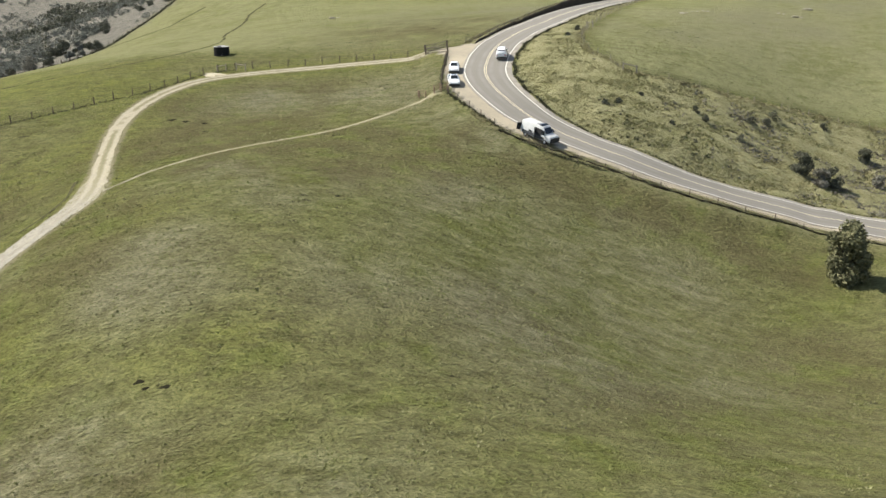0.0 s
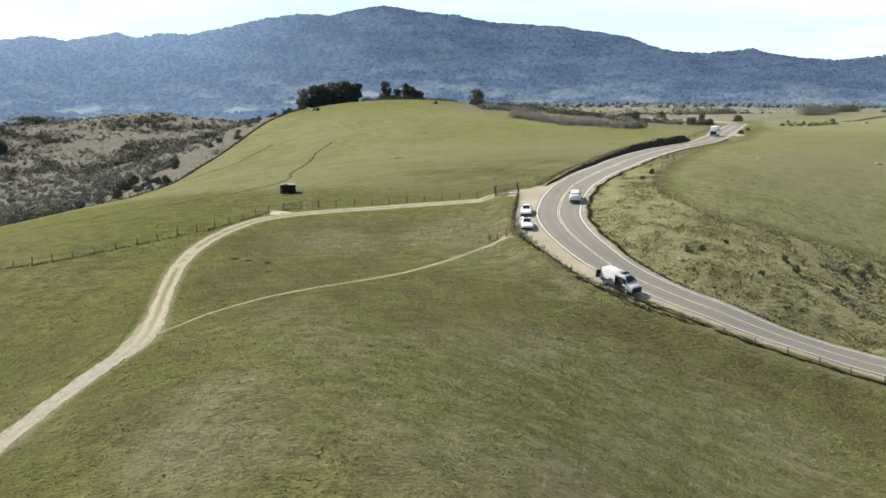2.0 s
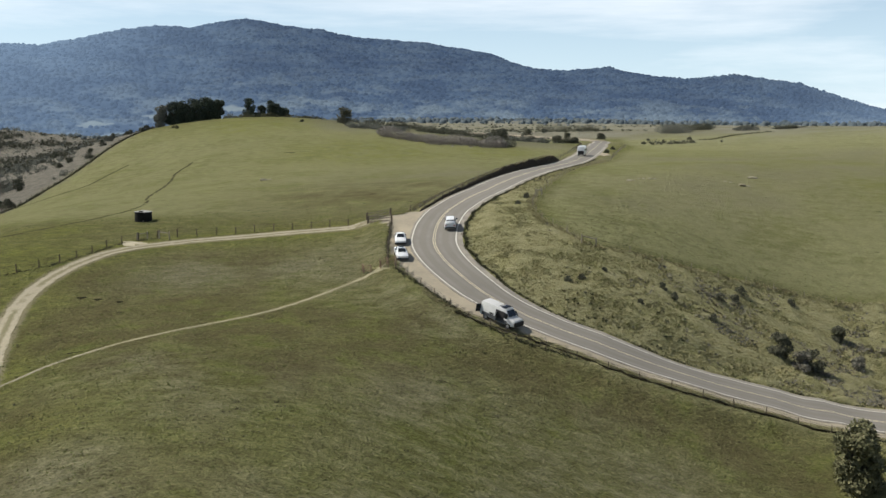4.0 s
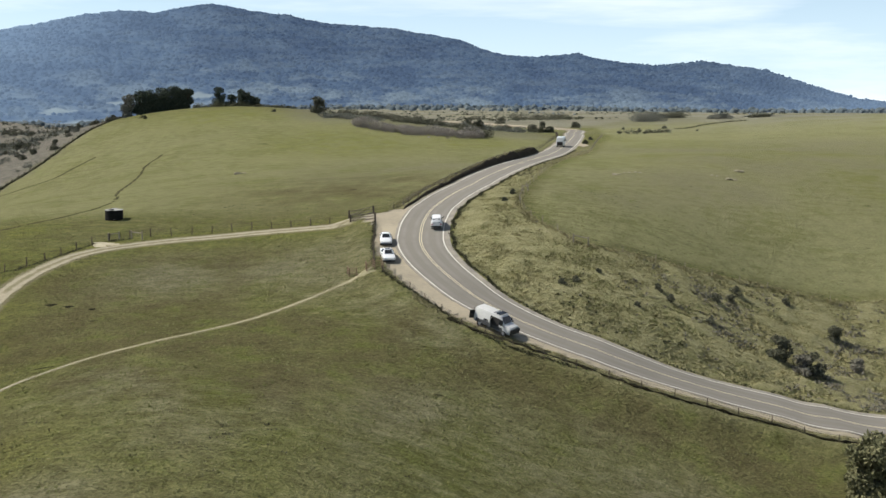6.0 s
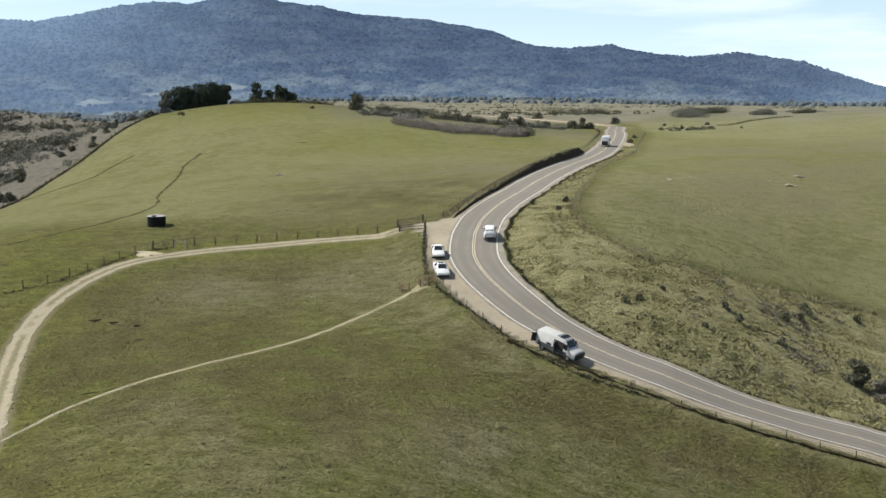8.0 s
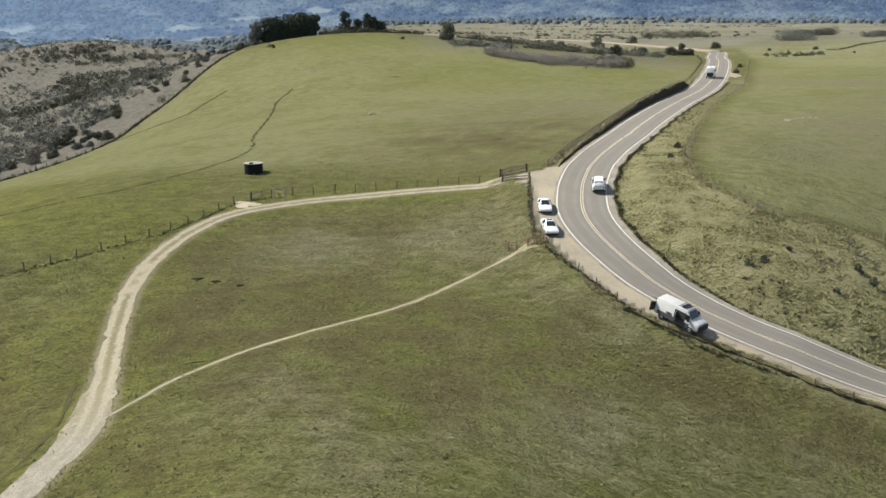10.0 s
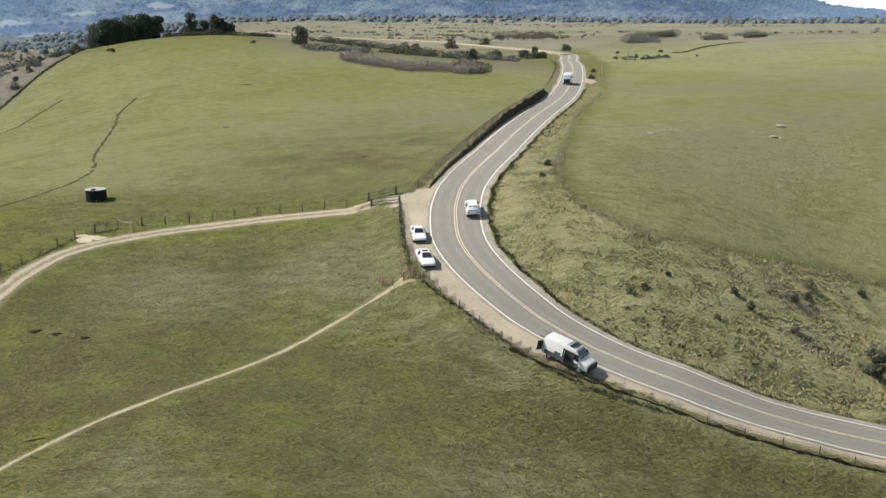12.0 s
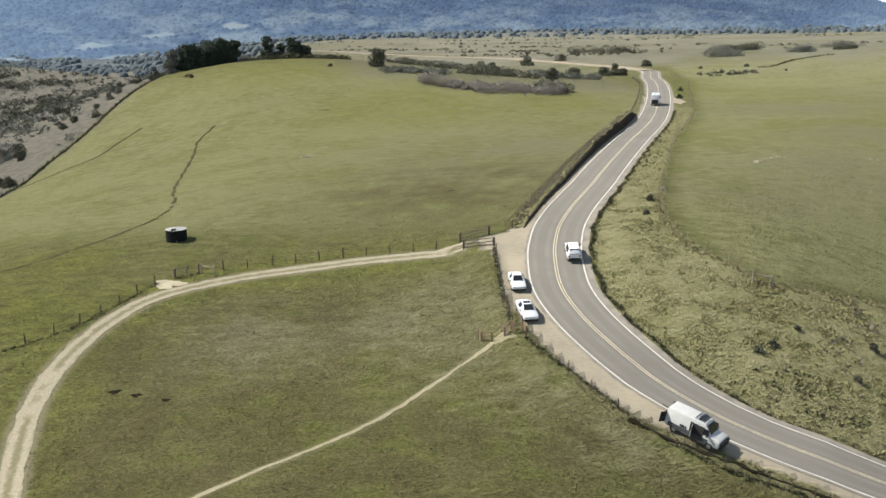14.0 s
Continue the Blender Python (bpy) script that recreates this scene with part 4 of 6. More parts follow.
line = spline(((130, 423), (135, 421), (145, 434), (154, 446), (172, 459), (180, 462)), 0.6)
# dark tufts stand in for a thin far fence line
tufts("far_fence_tufts", line + np.random.default_rng(27).normal(0, 0.3, line.shape), 0.7, 0.5, 6, WILT, "dark tufts standing in for a thin fence line on the far pasture", 27)
thicket("bare_brush", ((-20, 287), (-12, 283), (-2, 280), (9, 279), (19, 279), (24, 281)), 2.5, 501, BARE_TWIG, "low mass of grey leafless brush along the meadow's far edge", 20000, 0.20, blobs=80, width=8)
thicket("dark_scrub", ((18, 286), (22, 285), (26, 287)), 3.0, 502, SCRUB_LEAF, "dark scrub at the end of the grey brush", 3000, 0.28, blobs=22, width=6)
for n, (line, h, w, cnt) in enumerate(((((-34, 306), (-24, 308), (-14, 310)), 1.7, 7, 3400), (((-8, 322), (6, 326), (20, 330)), 1.5, 9, 3600), (((-30, 340), (-10, 345), (10, 352)), 2.0, 9, 4000), (((20, 350), (34, 352), (46, 356)), 1.8, 8, 3400),
                                      (((-2, 372), (20, 376), (40, 382)), 2.2, 10, 3600), (((-44, 372), (-20, 378)), 2.4, 9, 3000))):
    thicket("hollow_scrub", line, h, 510 + n, SCRUB_LEAF if n % 3 else SAGE_LEAF, "low brown scrub in the hollow behind the meadow", cnt, 0.3, "scrub in the hollow", 60, w)
for n, (bx, by, h, w) in enumerate(((2, 420, 6.5, 11), (7, 424, 5, 9), (26, 333, 4.2, 6), (61, 405, 5.5, 6.5), (57, 409, 3.6, 8), (65, 408, 3, 7), (45, 420, 3.2, 7), (88, 470, 3.5, 7), (30, 520, 5, 10), (52, 545, 4, 9), (59.5, 273, 1.2, 2.2), (66, 300, 1.0, 2.0), (107, 436, 0.9, 2.5), (127, 431, 1.3, 3.2))):
    shrub("scrub_bush", bx, by, h, w, 70 + n, SCRUB_LEAF, "dark irregular scrub bush beyond the meadow", count=1500, leaf=0.3, group="bushes beyond the meadow")
for n, (line, h, w) in enumerate(((((130, 505), (136, 506), (143, 507)), 5.6, 16), (((148, 556), (158, 560), (172, 562)), 4.8, 14), (((172, 500), (176, 501), (181, 500)), 2.8, 9), (((196, 500), (206, 500)), 1.6, 6), (((230, 610), (252, 606)), 4, 10), (((70, 640), (110, 640)), 5, 14))):
    thicket("scrub_thicket", line, h * 0.8, 95 + n, SAGE_LEAF if n % 2 == 0 else SCRUB_LEAF, "low dark thicket on the far pasture", 6500, 0.3, "thickets on the far pasture", 46, w)
# dark brush added to fill in the shadow band under the trees
for n, line in enumerate((((-132, 372), (-118, 377), (-104, 380)), ((-93, 356), (-83, 360), (-73, 364)), ((-71, 364), (-63, 368), (-55, 371)))):
    thicket("crest_shadow_brush", line, 2.2, 540 + n, WILT, "dark low brush filling the shadow band under the hilltop trees", 2600, 0.32, "brush under the hilltop trees", 40, 5)
for n, (bx, by, h, w) in enumerate(((-103, 310, 1.1, 6.5), (-100.5, 306, 1.3, 1.6), (-79, 338, 0.9, 3.2), (-53, 311, 0.9, 2.6))):
    shrub("hill_bush", bx, by, h, w, 600 + n, WILT, "low dark bush on the open hillside", count=420, leaf=0.2, group="low bushes on the hillside")
# on the cut bank
shrub("coyote_bush", 52.6, 74.3, 3.4, 4.2, 110, SCRUB_LEAF, "dark coyote bush on the road bank", count=2400, leaf=0.17, group="bushes on the road bank")
shrub("coyote_bush", 55.2, 72.6, 2.6, 4.0, 111, GREY_SCRUB, "grey twiggy bush low on the road bank", count=2000, leaf=0.17, group="bushes on the road bank")
shrub("coyote_bush", 57.2, 73.6, 3.0, 3.4, 112, SCRUB_LEAF, "dark coyote bush on the road bank", count=1700, leaf=0.17, group="bushes on the road bank")
shrub("coyote_bush", 66.5, 88.5, 2.4, 3.2, 113, SCRUB_LEAF, "rounded dark bush high on the road bank", count=1300, leaf=0.17, group="bushes on the road bank")
shrub("coyote_bush", 66.0, 79.5, 2.0, 3.6, 114, GREY_SCRUB, "grey twiggy bush low on the road bank", count=1200, leaf=0.17, group="bushes on the road bank")
for n, (bx, by, h, w) in enumerate(((47.1, 85.1, 1.5, 2.4), (52.5, 92, 1.6, 2.8), (50.5, 88.5, 1.3, 2.2), (37.5, 81, 1.1, 1.8), (38.8, 78.6, 1.2, 1.6), (61.8, 96, 1.2, 2), (25.2, 77.5, 0.8, 1.4), (23.2, 75.8, 0.9, 1.6), (44, 77, 1.0, 1.7), (33, 74, 0.8, 1.3), (29, 81, 0.8, 1.4), (18.3, 113, 0.9, 1.5), (20.5, 121, 0.9, 1.5))):
    shrub("bank_bush", bx, by, h, w, 120 + n, SCRUB_LEAF, "small dark bush among dry grass on the bank", count=420, leaf=0.13, group="small bushes on the bank")
# along the shrubby slope, by the meadow's fence
rng = np.random.default_rng(5)
for n in range(58):
    k = rng.random()
    p = HEDGE_LINE[int((0.1 + 0.6 * k) * (len(HEDGE_LINE) - 1))]
    bx, by = p[0] - 2 - 30 * rng.random() ** 1.2, p[1] + rng.normal(0, 4)
    h = 1.2 + 1.6 * rng.random()
    shrub("slope_bush", bx, by, h, h * 2.0, 150 + n, SCRUB_LEAF if n % 3 else SAGE_LEAF, "rounded dull-green bush on the dry slope by the fence", count=700, leaf=0.2, group="bushes along the ridge fence")
for n, (bx, by, h, w, mt) in enumerate(((-144, 224, 4.4, 6.5, SCRUB_LEAF), (-141, 226, 3.4, 5, SCRUB_LEAF), (-139, 203, 4.2, 6.4, GREY_SCRUB), (-135, 206, 2.2, 4.5, SCRUB_LEAF), (-124, 216, 2.6, 5.0, SCRUB_LEAF), (-128, 220, 2.2, 4, SCRUB_LEAF),
                                        (-136, 228, 3.2, 4.6, SAGE_LEAF), (-146, 238, 3.0, 4.6, SCRUB_LEAF), (-137, 251, 2.8, 4.5, SCRUB_LEAF), (-147, 205, 2.2, 5, SCRUB_LEAF), (-131, 212, 1.8, 4.4, SAGE_LEAF))):
    shrub("slope_bush", bx, by, h, w, 190 + n, mt, "large pale grey twiggy bush at the foot of the slope" if mt is GREY_SCRUB else "large dark bush at the foot of the dry slope", count=1800, leaf=0.2, group="bushes at the foot of the slope")
for n, (bx, by, h, w) in enumerate(((-398, 700, 13, 18), (-410, 690, 14, 20), (-425, 704, 11, 16), (-436, 716, 12, 17), (-401, 578, 11, 16), (-412, 585, 12, 15), (-390, 570, 9, 15), (-425, 590, 10, 14), (-333, 437, 9, 13), (-342, 444, 10, 14), (-350, 432, 8, 12), (-360, 450, 10, 14), (-372, 455, 9, 13))):
    tree("hollow_oak_tree", bx, by, h, w, 640 + n, CYPRESS_LEAF, "dark oak in a clump on the scrubby slope", count=2600, leaf=0.5, base=0.0, group="oaks in the scrub", sunk=1.5)


def scatter_shrubs(name, count, seed, place, hmin, hmax, per, leaf, material, label, category):
    rng = np.random.default_rng(seed)
    pts = place(rng, count)
    zs = land(pts[:, 0], pts[:, 1])
    vs, fs, base = [], [], 0
    for (px, py), pz in zip(pts, zs):
        h = hmin + (hmax - hmin) * rng.random() ** 1.7
        blobs = [(px + rng.normal(0, h * 0.45), py + rng.normal(0, h * 0.45), pz + h * (0.25 + 0.3 * rng.random()), h * 0.55, h * 0.55, h * 0.42) for _ in range(4)]
        v, f = leaves(rng, blobs, per, leaf * (0.6 + 0.5 * h / hmax))
        vs.append(v)
        fs.append(f + base)
        base += len(v)
    return stuff(name, np.vstack(vs), np.vstack(fs), material, label, category)


def on_slope(rng, count):
    out = []
    line = HEDGE_LINE[np.argsort(HEDGE_LINE[:, 1])]
    while len(out) < count:
        y = 130 + 620 * rng.random() ** 1.9
        dx = 3 + (70 + (y - 130) * 0.8) * rng.random() ** 0.9
        x = np.interp(y, line[:, 1], line[:, 0]) - dx
        ground = noise.noise(Vector((x * 0.016, y * 0.009, 2.0))) + 0.8 * noise.noise(Vector((x * 0.06, y * 0.035, 7.0)))
        thick = 0.65 * float(smoothstep(12, 48, dx)) * (0.35 + 0.65 * float(smoothstep(330, 230, y))) + 0.25 * float(smoothstep(30, 110, dx))
        if ground + thick * 1.35 - 0.22 - 0.25 * rng.random() > 0:
            out.append((x, y))
    return np.array(out)


scatter_shrubs("slope_scrub", 8000, 21, on_slope, 0.7, 2.7, 42, 0.34, SAGE_LEAF, "dense grey-green scrub over the dry slope", "scrub")
def on_shoulder(rng, count):
    """Along the top of the slope, where it falls away to the valley."""
    out = []
    while len(out) < count:
        x, y = rng.uniform(-420, -128), rng.uniform(330, 560)
        if noise.noise(Vector((x * 0.022, y * 0.022, 12.0))) > 0.08:
            out.append((x, y))
    return np.array(out)


scatter_shrubs("shoulder_brush", 520, 26, on_shoulder, 1.6, 5.0, 110, 0.5, SCRUB_LEAF, "taller dark brush along the top of the dry slope", "scrub")
scatter_shrubs("slope_thickets", 1100, 24, on_slope, 1.0, 3.6, 70, 0.36, SCRUB_LEAF, "darker bushes among the scrub of the slope", "scrub")


def on_plain(rng, count):
    out = []
    while len(out) < count:
        b, r = rng.uniform(-0.42, 0.75), 430 + 900 * rng.random()
        x, y = r * math.sin(b), r * math.cos(b) - 40
        if nearest(FAR_ROAD, [x], [y])[0][0] < 9 or abs(x - 75) < 14 and y < 470 or (y < 380 and x > 30):
            continue
        if noise.noise(Vector((x * 0.006, y * 0.022, 9.0))) > 0.22 + 0.14 * (x > 60):
            out.append((x, y))
    return np.array(out)


scatter_shrubs("plain_scrub", 1100, 22, on_plain, 0.7, 2.6, 40, 0.5, SCRUB_LEAF, "bands of low scrub over the distant plain", "scrub")


def in_valley(rng, count):
    out = []
    while len(out) < count:
        b, r = rng.uniform(-0.80, 0.70) if rng.random() < 0.4 else rng.uniform(-0.80, -0.15), 650 + 1400 * rng.random() ** 0.75
        x, y = r * math.sin(b), r * math.cos(b) - 40
        if b > -0.17 and r < 1350 or noise.noise(Vector((x * 0.006, y * 0.006, 4.0))) < -0.12:
            continue
        out.append((x, y))
    return np.array(out)


def rooted(pts, lift):
    return np.column_stack([pts, land(pts[:, 0], pts[:, 1]) + lift])


rng = np.random.default_rng(23)
grown = rooted(in_valley(rng, 9000), 0.8)
crowns("valley_woods", grown, (1.5 + 3.2 * rng.random(9000) ** 1.6) * np.hypot(grown[:, 0], grown[:, 1]) / 1000, FAR_CANOPY, "blue-green woods filling the far valley, tinted with haze", 93, squat=1.0)


def at_foot(rng, count):
    out = []
    while len(out) < count:
        b, r = rng.uniform(-0.5, 0.75), 1150 + 700 * rng.random()
        if noise.noise(Vector((b * 22, r * 0.006, 6.0))) + 0.3 * (r - 1400) / 350 > 0.2:
            out.append((r * math.sin(b), r * math.cos(b) - 40))
    return np.array(out)


rng = np.random.default_rng(25)
crowns("foothill_woods", rooted(at_foot(rng, 600), 0.3), 0.9 + 2.2 * rng.random(600) ** 1.8, HAZY_CANOPY, "woods along the mountain's foot, tinted with haze", 94, squat=0.9)


# ---------------------------------------------------------------- grass
def spread(rng, count, x0, x1, y0, y1, keep):
    pts = np.empty((0, 2))
    while len(pts) < count:
        q = np.column_stack([rng.uniform(x0, x1, count), rng.uniform(y0, y1, count)])
        pts = np.vstack([pts, q[keep(q, rng)]])
    return pts[:count]


def clear_of_ways(q):
    d, i, off = nearest(ROAD, q[:, 0], q[:, 1])
    reach = np.where(off < 0, verge(i) + 0.4, 5.2)
    return (d > reach) & (nearest(TRACK, q[:, 0], q[:, 1])[0] > 1.3) & (nearest(FOOTPATH, q[:, 0], q[:, 1])[0] > 0.6)


def patchy(q, rng, scale, cut):
    v = np.array([noise.noise(Vector((a * scale, b * scale, 5.0))) for a, b in q])
    return v + 0.16 * rng.normal(0, 1, len(q)) > cut


rng = np.random.default_rng(77)
tufts("pasture_grass", spread(rng, 60000, -75, 75, -45, 125, lambda q, r: clear_of_ways(q)), 0.13, 0.16, 4, TURF_BLADE, "short uneven pasture grass", 1)
tufts("straw_grass", spread(rng, 11000, -75, 75, -45, 120, lambda q, r: clear_of_ways(q) & patchy(q, r, 0.07, 0.22)), 0.15, 0.15, 5, PALE_TUFT, "dry straw tufts in the pasture", 2)
tufts("dark_weeds", spread(rng, 1300, -75, 75, -45, 130, lambda q, r: clear_of_ways(q) & patchy(q, r, 0.06, 0.30)), 0.15, 0.15, 10, WILT, "dark weeds gathered in patches of the pasture", 3, 4.5)


def on_bank(q, r):
    d, i, off = nearest(ROAD, q[:, 0], q[:, 1])
    over = nearest(BANK_FENCE, q[:, 0], q[:, 1])[2]
    thin = (q[:, 1] > 88) & (r.random(len(q)) < 0.45)
    return (off > 0) & (d > 5.2) & (over < 0.6) & ~thin


tufts("bank_grass", spread(rng, 46000, 4, 110, 58, 235, on_bank), 0.16, 0.21, 4, BANK_STRAW, "rank dry grass on the road bank", 4)
tufts("bank_turf", spread(rng, 11000, 4, 110, 58, 235, lambda q, r: on_bank(q, r) & patchy(q, r, 0.09, 0.1)), 0.16, 0.2, 4, BANK_TURF, "green tufts among the dry grass of the bank", 14)
tufts("bank_weeds", spread(rng, 4600, 22, 110, 60, 120, lambda q, r: on_bank(q, r) & patchy(q, r, 0.12, 0.2) & (q[:, 0] + 12 * r.normal(0, 1, len(q)) > 42)), 0.32, 0.22, 8, GREY_SCRUB, "grey dead weeds on the road bank", 5)
tufts("bank_herbs", spread(rng, 420, 22, 110, 60, 220, lambda q, r: on_bank(q, r) & patchy(q, r, 0.1, 0.35)), 0.28, 0.22, 8, WILT, "dark green weeds on the road bank", 6)
lip = BANK_FENCE[(BANK_FENCE[:, 1] < 125) & (BANK_FENCE[:, 0] < 110)]
lip = np.repeat(lip, 26, axis=0) + np.random.default_rng(15).normal(0, 0.45, (26 * len(lip), 2))
tufts("lip_grass", lip, 0.34, 0.15, 4, STRAW, "pale straw lip along the top of the bank", 15)

# ---------------------------------------------------------------- the berm between the meadow and the road
BERM_AT, BERM_HIGH = (109.5, 112, 118, 135, 155, 174, 195, 210, 219, 226, 231), (0.0, 0.35, 0.5, 0.75, 1.1, 1.5, 1.95, 2.2, 2.0, 1.0, 0.0)
BERM_OUT, BERM_RISE = (4.6, 4.72, 4.86, 5.2, 6.0, 7.0, 8.4, 10.2), (-0.03, 0.5, 0.86, 0.98, 1.0, 0.8, 0.32, 0.0)


def berm_scale(high):
    return 0.3 + 0.7 * smoothstep(0.1, 1.8, high)


def berm_height(x, y):
    """Height of the berm over the ground at a place beside the road."""
    d, i, off = nearest(ROAD, x, y)
    high = np.interp(ROAD[i, 1], BERM_AT, BERM_HIGH, left=0, right=0)
    d = 4.65 + (d - 4.65) / berm_scale(high)
    return np.where(off < 0, high * np.interp(d, BERM_OUT, BERM_RISE, left=0, right=0), 0.0)


def berm_material():
    # brown earth, darkened in its colour for the shade on the road side
    m = mat("shade_darkened_earth", (0.066, 0.055, 0.040), 1.0, second=(0.030, 0.025, 0.018), scale=0.7, fine=4, bump=0.08, spec=0.02)
    nt, bsdf = nodes_of(m)
    was = bsdf.inputs["Base Color"].links[0].from_socket
    pos = nt.nodes.new("ShaderNodeNewGeometry").outputs["Position"]
    turf = blend(nt, ramp(nt, noise_node(nt, pos, 1.6, 4, 0.7), 0.35, 0.65), (0.110, 0.104, 0.045), (0.195, 0.176, 0.095))
    nt.links.new(blend(nt, ramp(nt, math_node(nt, "ADD", attr(nt, "top"), math_node(nt, "MULTIPLY", noise_node(nt, pos, 1.1, 3), 0.5)), 0.6, 0.9), was, turf), bsdf.inputs["Base Color"])
    return m


def build_berm():
    rows = ROAD[(ROAD[:, 1] > 108.5) & (ROAD[:, 1] < 232)]
    rows = spline(rows[::2], 0.8)
    left = -sideways(rows)
    rng = np.random.default_rng(9)
    outs = np.concatenate([np.linspace(a, b, 3)[:-1] for a, b in zip(BERM_OUT, BERM_OUT[1:])] + [[BERM_OUT[-1]]])
    verts, top = [], []
    for n, o in enumerate(outs):
        wob = np.array([0.55 * noise.noise(Vector((k * 0.16, o * 0.5, 1.0))) + 0.35 * noise.noise(Vector((k * 0.5, o * 1.6, 5.0))) for k in range(len(rows))])
        high = np.interp(rows[:, 1], BERM_AT, BERM_HIGH)
        p = rows + left * (4.65 + (o - 4.65 + wob * (0.6 if n > 0 else 0.0)) * berm_scale(high))[:, None]
        h = np.interp(rows[:, 1], BERM_AT, BERM_HIGH) * np.interp(o, BERM_OUT, BERM_RISE)
        z = land(p[:, 0], p[:, 1]) + h * (1 + 0.85 * wob) - (0.12 if n in (0, len(outs) - 1) else 0) - 0.1 * (h < 0.05)
        verts.append(np.column_stack([p, z]))
        top.append(np.full(len(rows), float(smoothstep(5.0, 5.7, o))))
    n = len(rows)
    faces = [(c * n + a, c * n + a + 1, (c + 1) * n + a + 1, (c + 1) * n + a) for c in range(len(outs) - 1) for a in range(n - 1)]
    me = mesh_from("berm", np.vstack(verts), faces, smooth=True)
    me.attributes.new("top", "FLOAT", "POINT").data.foreach_set("value", np.concatenate(top).astype(np.float32))
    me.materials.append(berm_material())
    return tagged(new("road_berm", me), "steep earth berm with dry grass on top beside the road", "earth bank", kind="structure")


build_berm()


def on_cut(q, r, lo=5.25, hi=8.2):
    d, i, off = nearest(ROAD, q[:, 0], q[:, 1])
    full = np.interp(ROAD[i, 1], BERM_AT, BERM_HIGH) > 0.15 + 0.9 * r.random(len(q))
    return (off < 0) & (d > lo) & (d < hi) & (q[:, 1] > 108) & (ROAD[i, 1] < 230) & full


tufts("berm_straw", spread(rng, 8000, -4, 42, 108, 240, on_cut), 0.3, 0.14, 6, STRAW, "dry straw on top of the berm", 7, over=berm_height)
tufts("berm_brush", spread(rng, 3600, -4, 42, 108, 240, lambda q, r: on_cut(q, r, 5.5, 7.6)), 0.36, 0.15, 7, GREY_SCRUB, "grey-brown brush on top of the berm", 8, over=berm_height)


def by_ditch(q, r):
    d, i, off = nearest(ROAD, q[:, 0], q[:, 1])
    return (off < 0) & (d > verge(i) + 0.2) & (d < verge(i) + 1.3) & (q[:, 0] > 3)


def in_ditch(q, r):
    d, i, off = nearest(ROAD, q[:, 0], q[:, 1])
    return (off < 0) & (np.abs(d - verge(i) - 0.75) < 0.16) & (q[:, 0] > 10)


def by_kerb(q, r):
    d, i, off = nearest(ROAD, q[:, 0], q[:, 1])
    return (off > 0) & (np.abs(d - 5.0 - 0.25 * np.sin(q[:, 1] * 0.9)) < 0.28) & (r.random(len(q)) < 0.35 + 0.65 * smoothstep(24, 14, q[:, 0]))


tufts("kerb_weeds", spread(rng, 2600, 4, 60, 58, 240, by_kerb), 0.22, 0.16, 7, WILT, "dark weeds along the bank's foot beside the road", 17)
tufts("ditch_weeds", spread(rng, 2600, 8, 90, 48, 75, in_ditch), 0.10, 0.16, 6, WILT, "dark weeds in the roadside ditch", 16)
tufts("verge_grass", spread(rng, 6000, 0, 80, 48, 75, by_ditch), 0.14, 0.12, 5, STRAW, "dry grass along the roadside ditch", 10)

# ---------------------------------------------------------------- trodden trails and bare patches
# near-black earth: the shade inside hollows is put into the colour
SHADE_EARTH = mat("earth_with_hollow_shade", (0.012, 0.011, 0.007), 1.0, second=(0.024, 0.022, 0.012), scale=0.6, fine=4, bump=0.02, spec=0.02)
PALE_SAND = mat("pale_bare_sand", (0.44, 0.39, 0.28), 0.95, second=(0.30, 0.265, 0.175), scale=0.5, fine=3, bump=0.02, spec=0.03)
TRAIL = spline(((-118, 106), (-108, 105), (-99, 103.5), (-90, 102), (-83, 103), (-77, 107), (-70.6, 110.8), (-66.5, 117.5), (-63.5, 122), (-60, 130), (-58.5, 137.5), (-59.5, 146), (-63, 157), (-67.5, 178), (-73.7, 210), (-76.5, 224), (-76, 240)), 1.2)
TRAIL_EARTH = mat("trodden_olive_earth", (0.050, 0.046, 0.024), 1.0, second=(0.080, 0.074, 0.034), scale=0.35, fine=3, bump=0.02, spec=0.02)
low = np.flatnonzero((ROAD[:, 0] > 11) & (ROAD[:, 0] < 78) & (ROAD[:, 1] < 74))
DITCH = ROAD[low, :2] - sideways(ROAD)[low] * (verge(low) + 0.95)[:, None]
DITCH = spline(DITCH[::2], 0.7)
crumbled = np.random.default_rng(43).normal(0, 0.09, (2, len(DITCH)))
# near-black strip paints the shade along the ditch edge
strip("ditch_edge", DITCH, None, -0.16 + crumbled[0], 0.17 + crumbled[1], 0.17, SHADE_EARTH, "crumbled ditch edge with its shade painted near-black", "bare ground", thick=0.4)
TRAIL_RAG = np.random.default_rng(19).normal(0, 0.07, len(TRAIL))
RIDGE_TRAIL = spline(((-119, 208), (-116, 212), (-110, 221), (-105, 227), (-103, 238), (-100, 250)), 1.5)
strip("cattle_trail", RIDGE_TRAIL, None, -0.36, 0.38, 0.03, TRAIL_EARTH, "faint dark cattle trail along the hillside", "trail", thick=0.15)
TRACK_SIDE = spline(((-48.3, 47.5), (-47.3, 44), (-46.2, 40), (-46.1, 36.5), (-46.6, 33.5), (-47.4, 31)), 1.0)
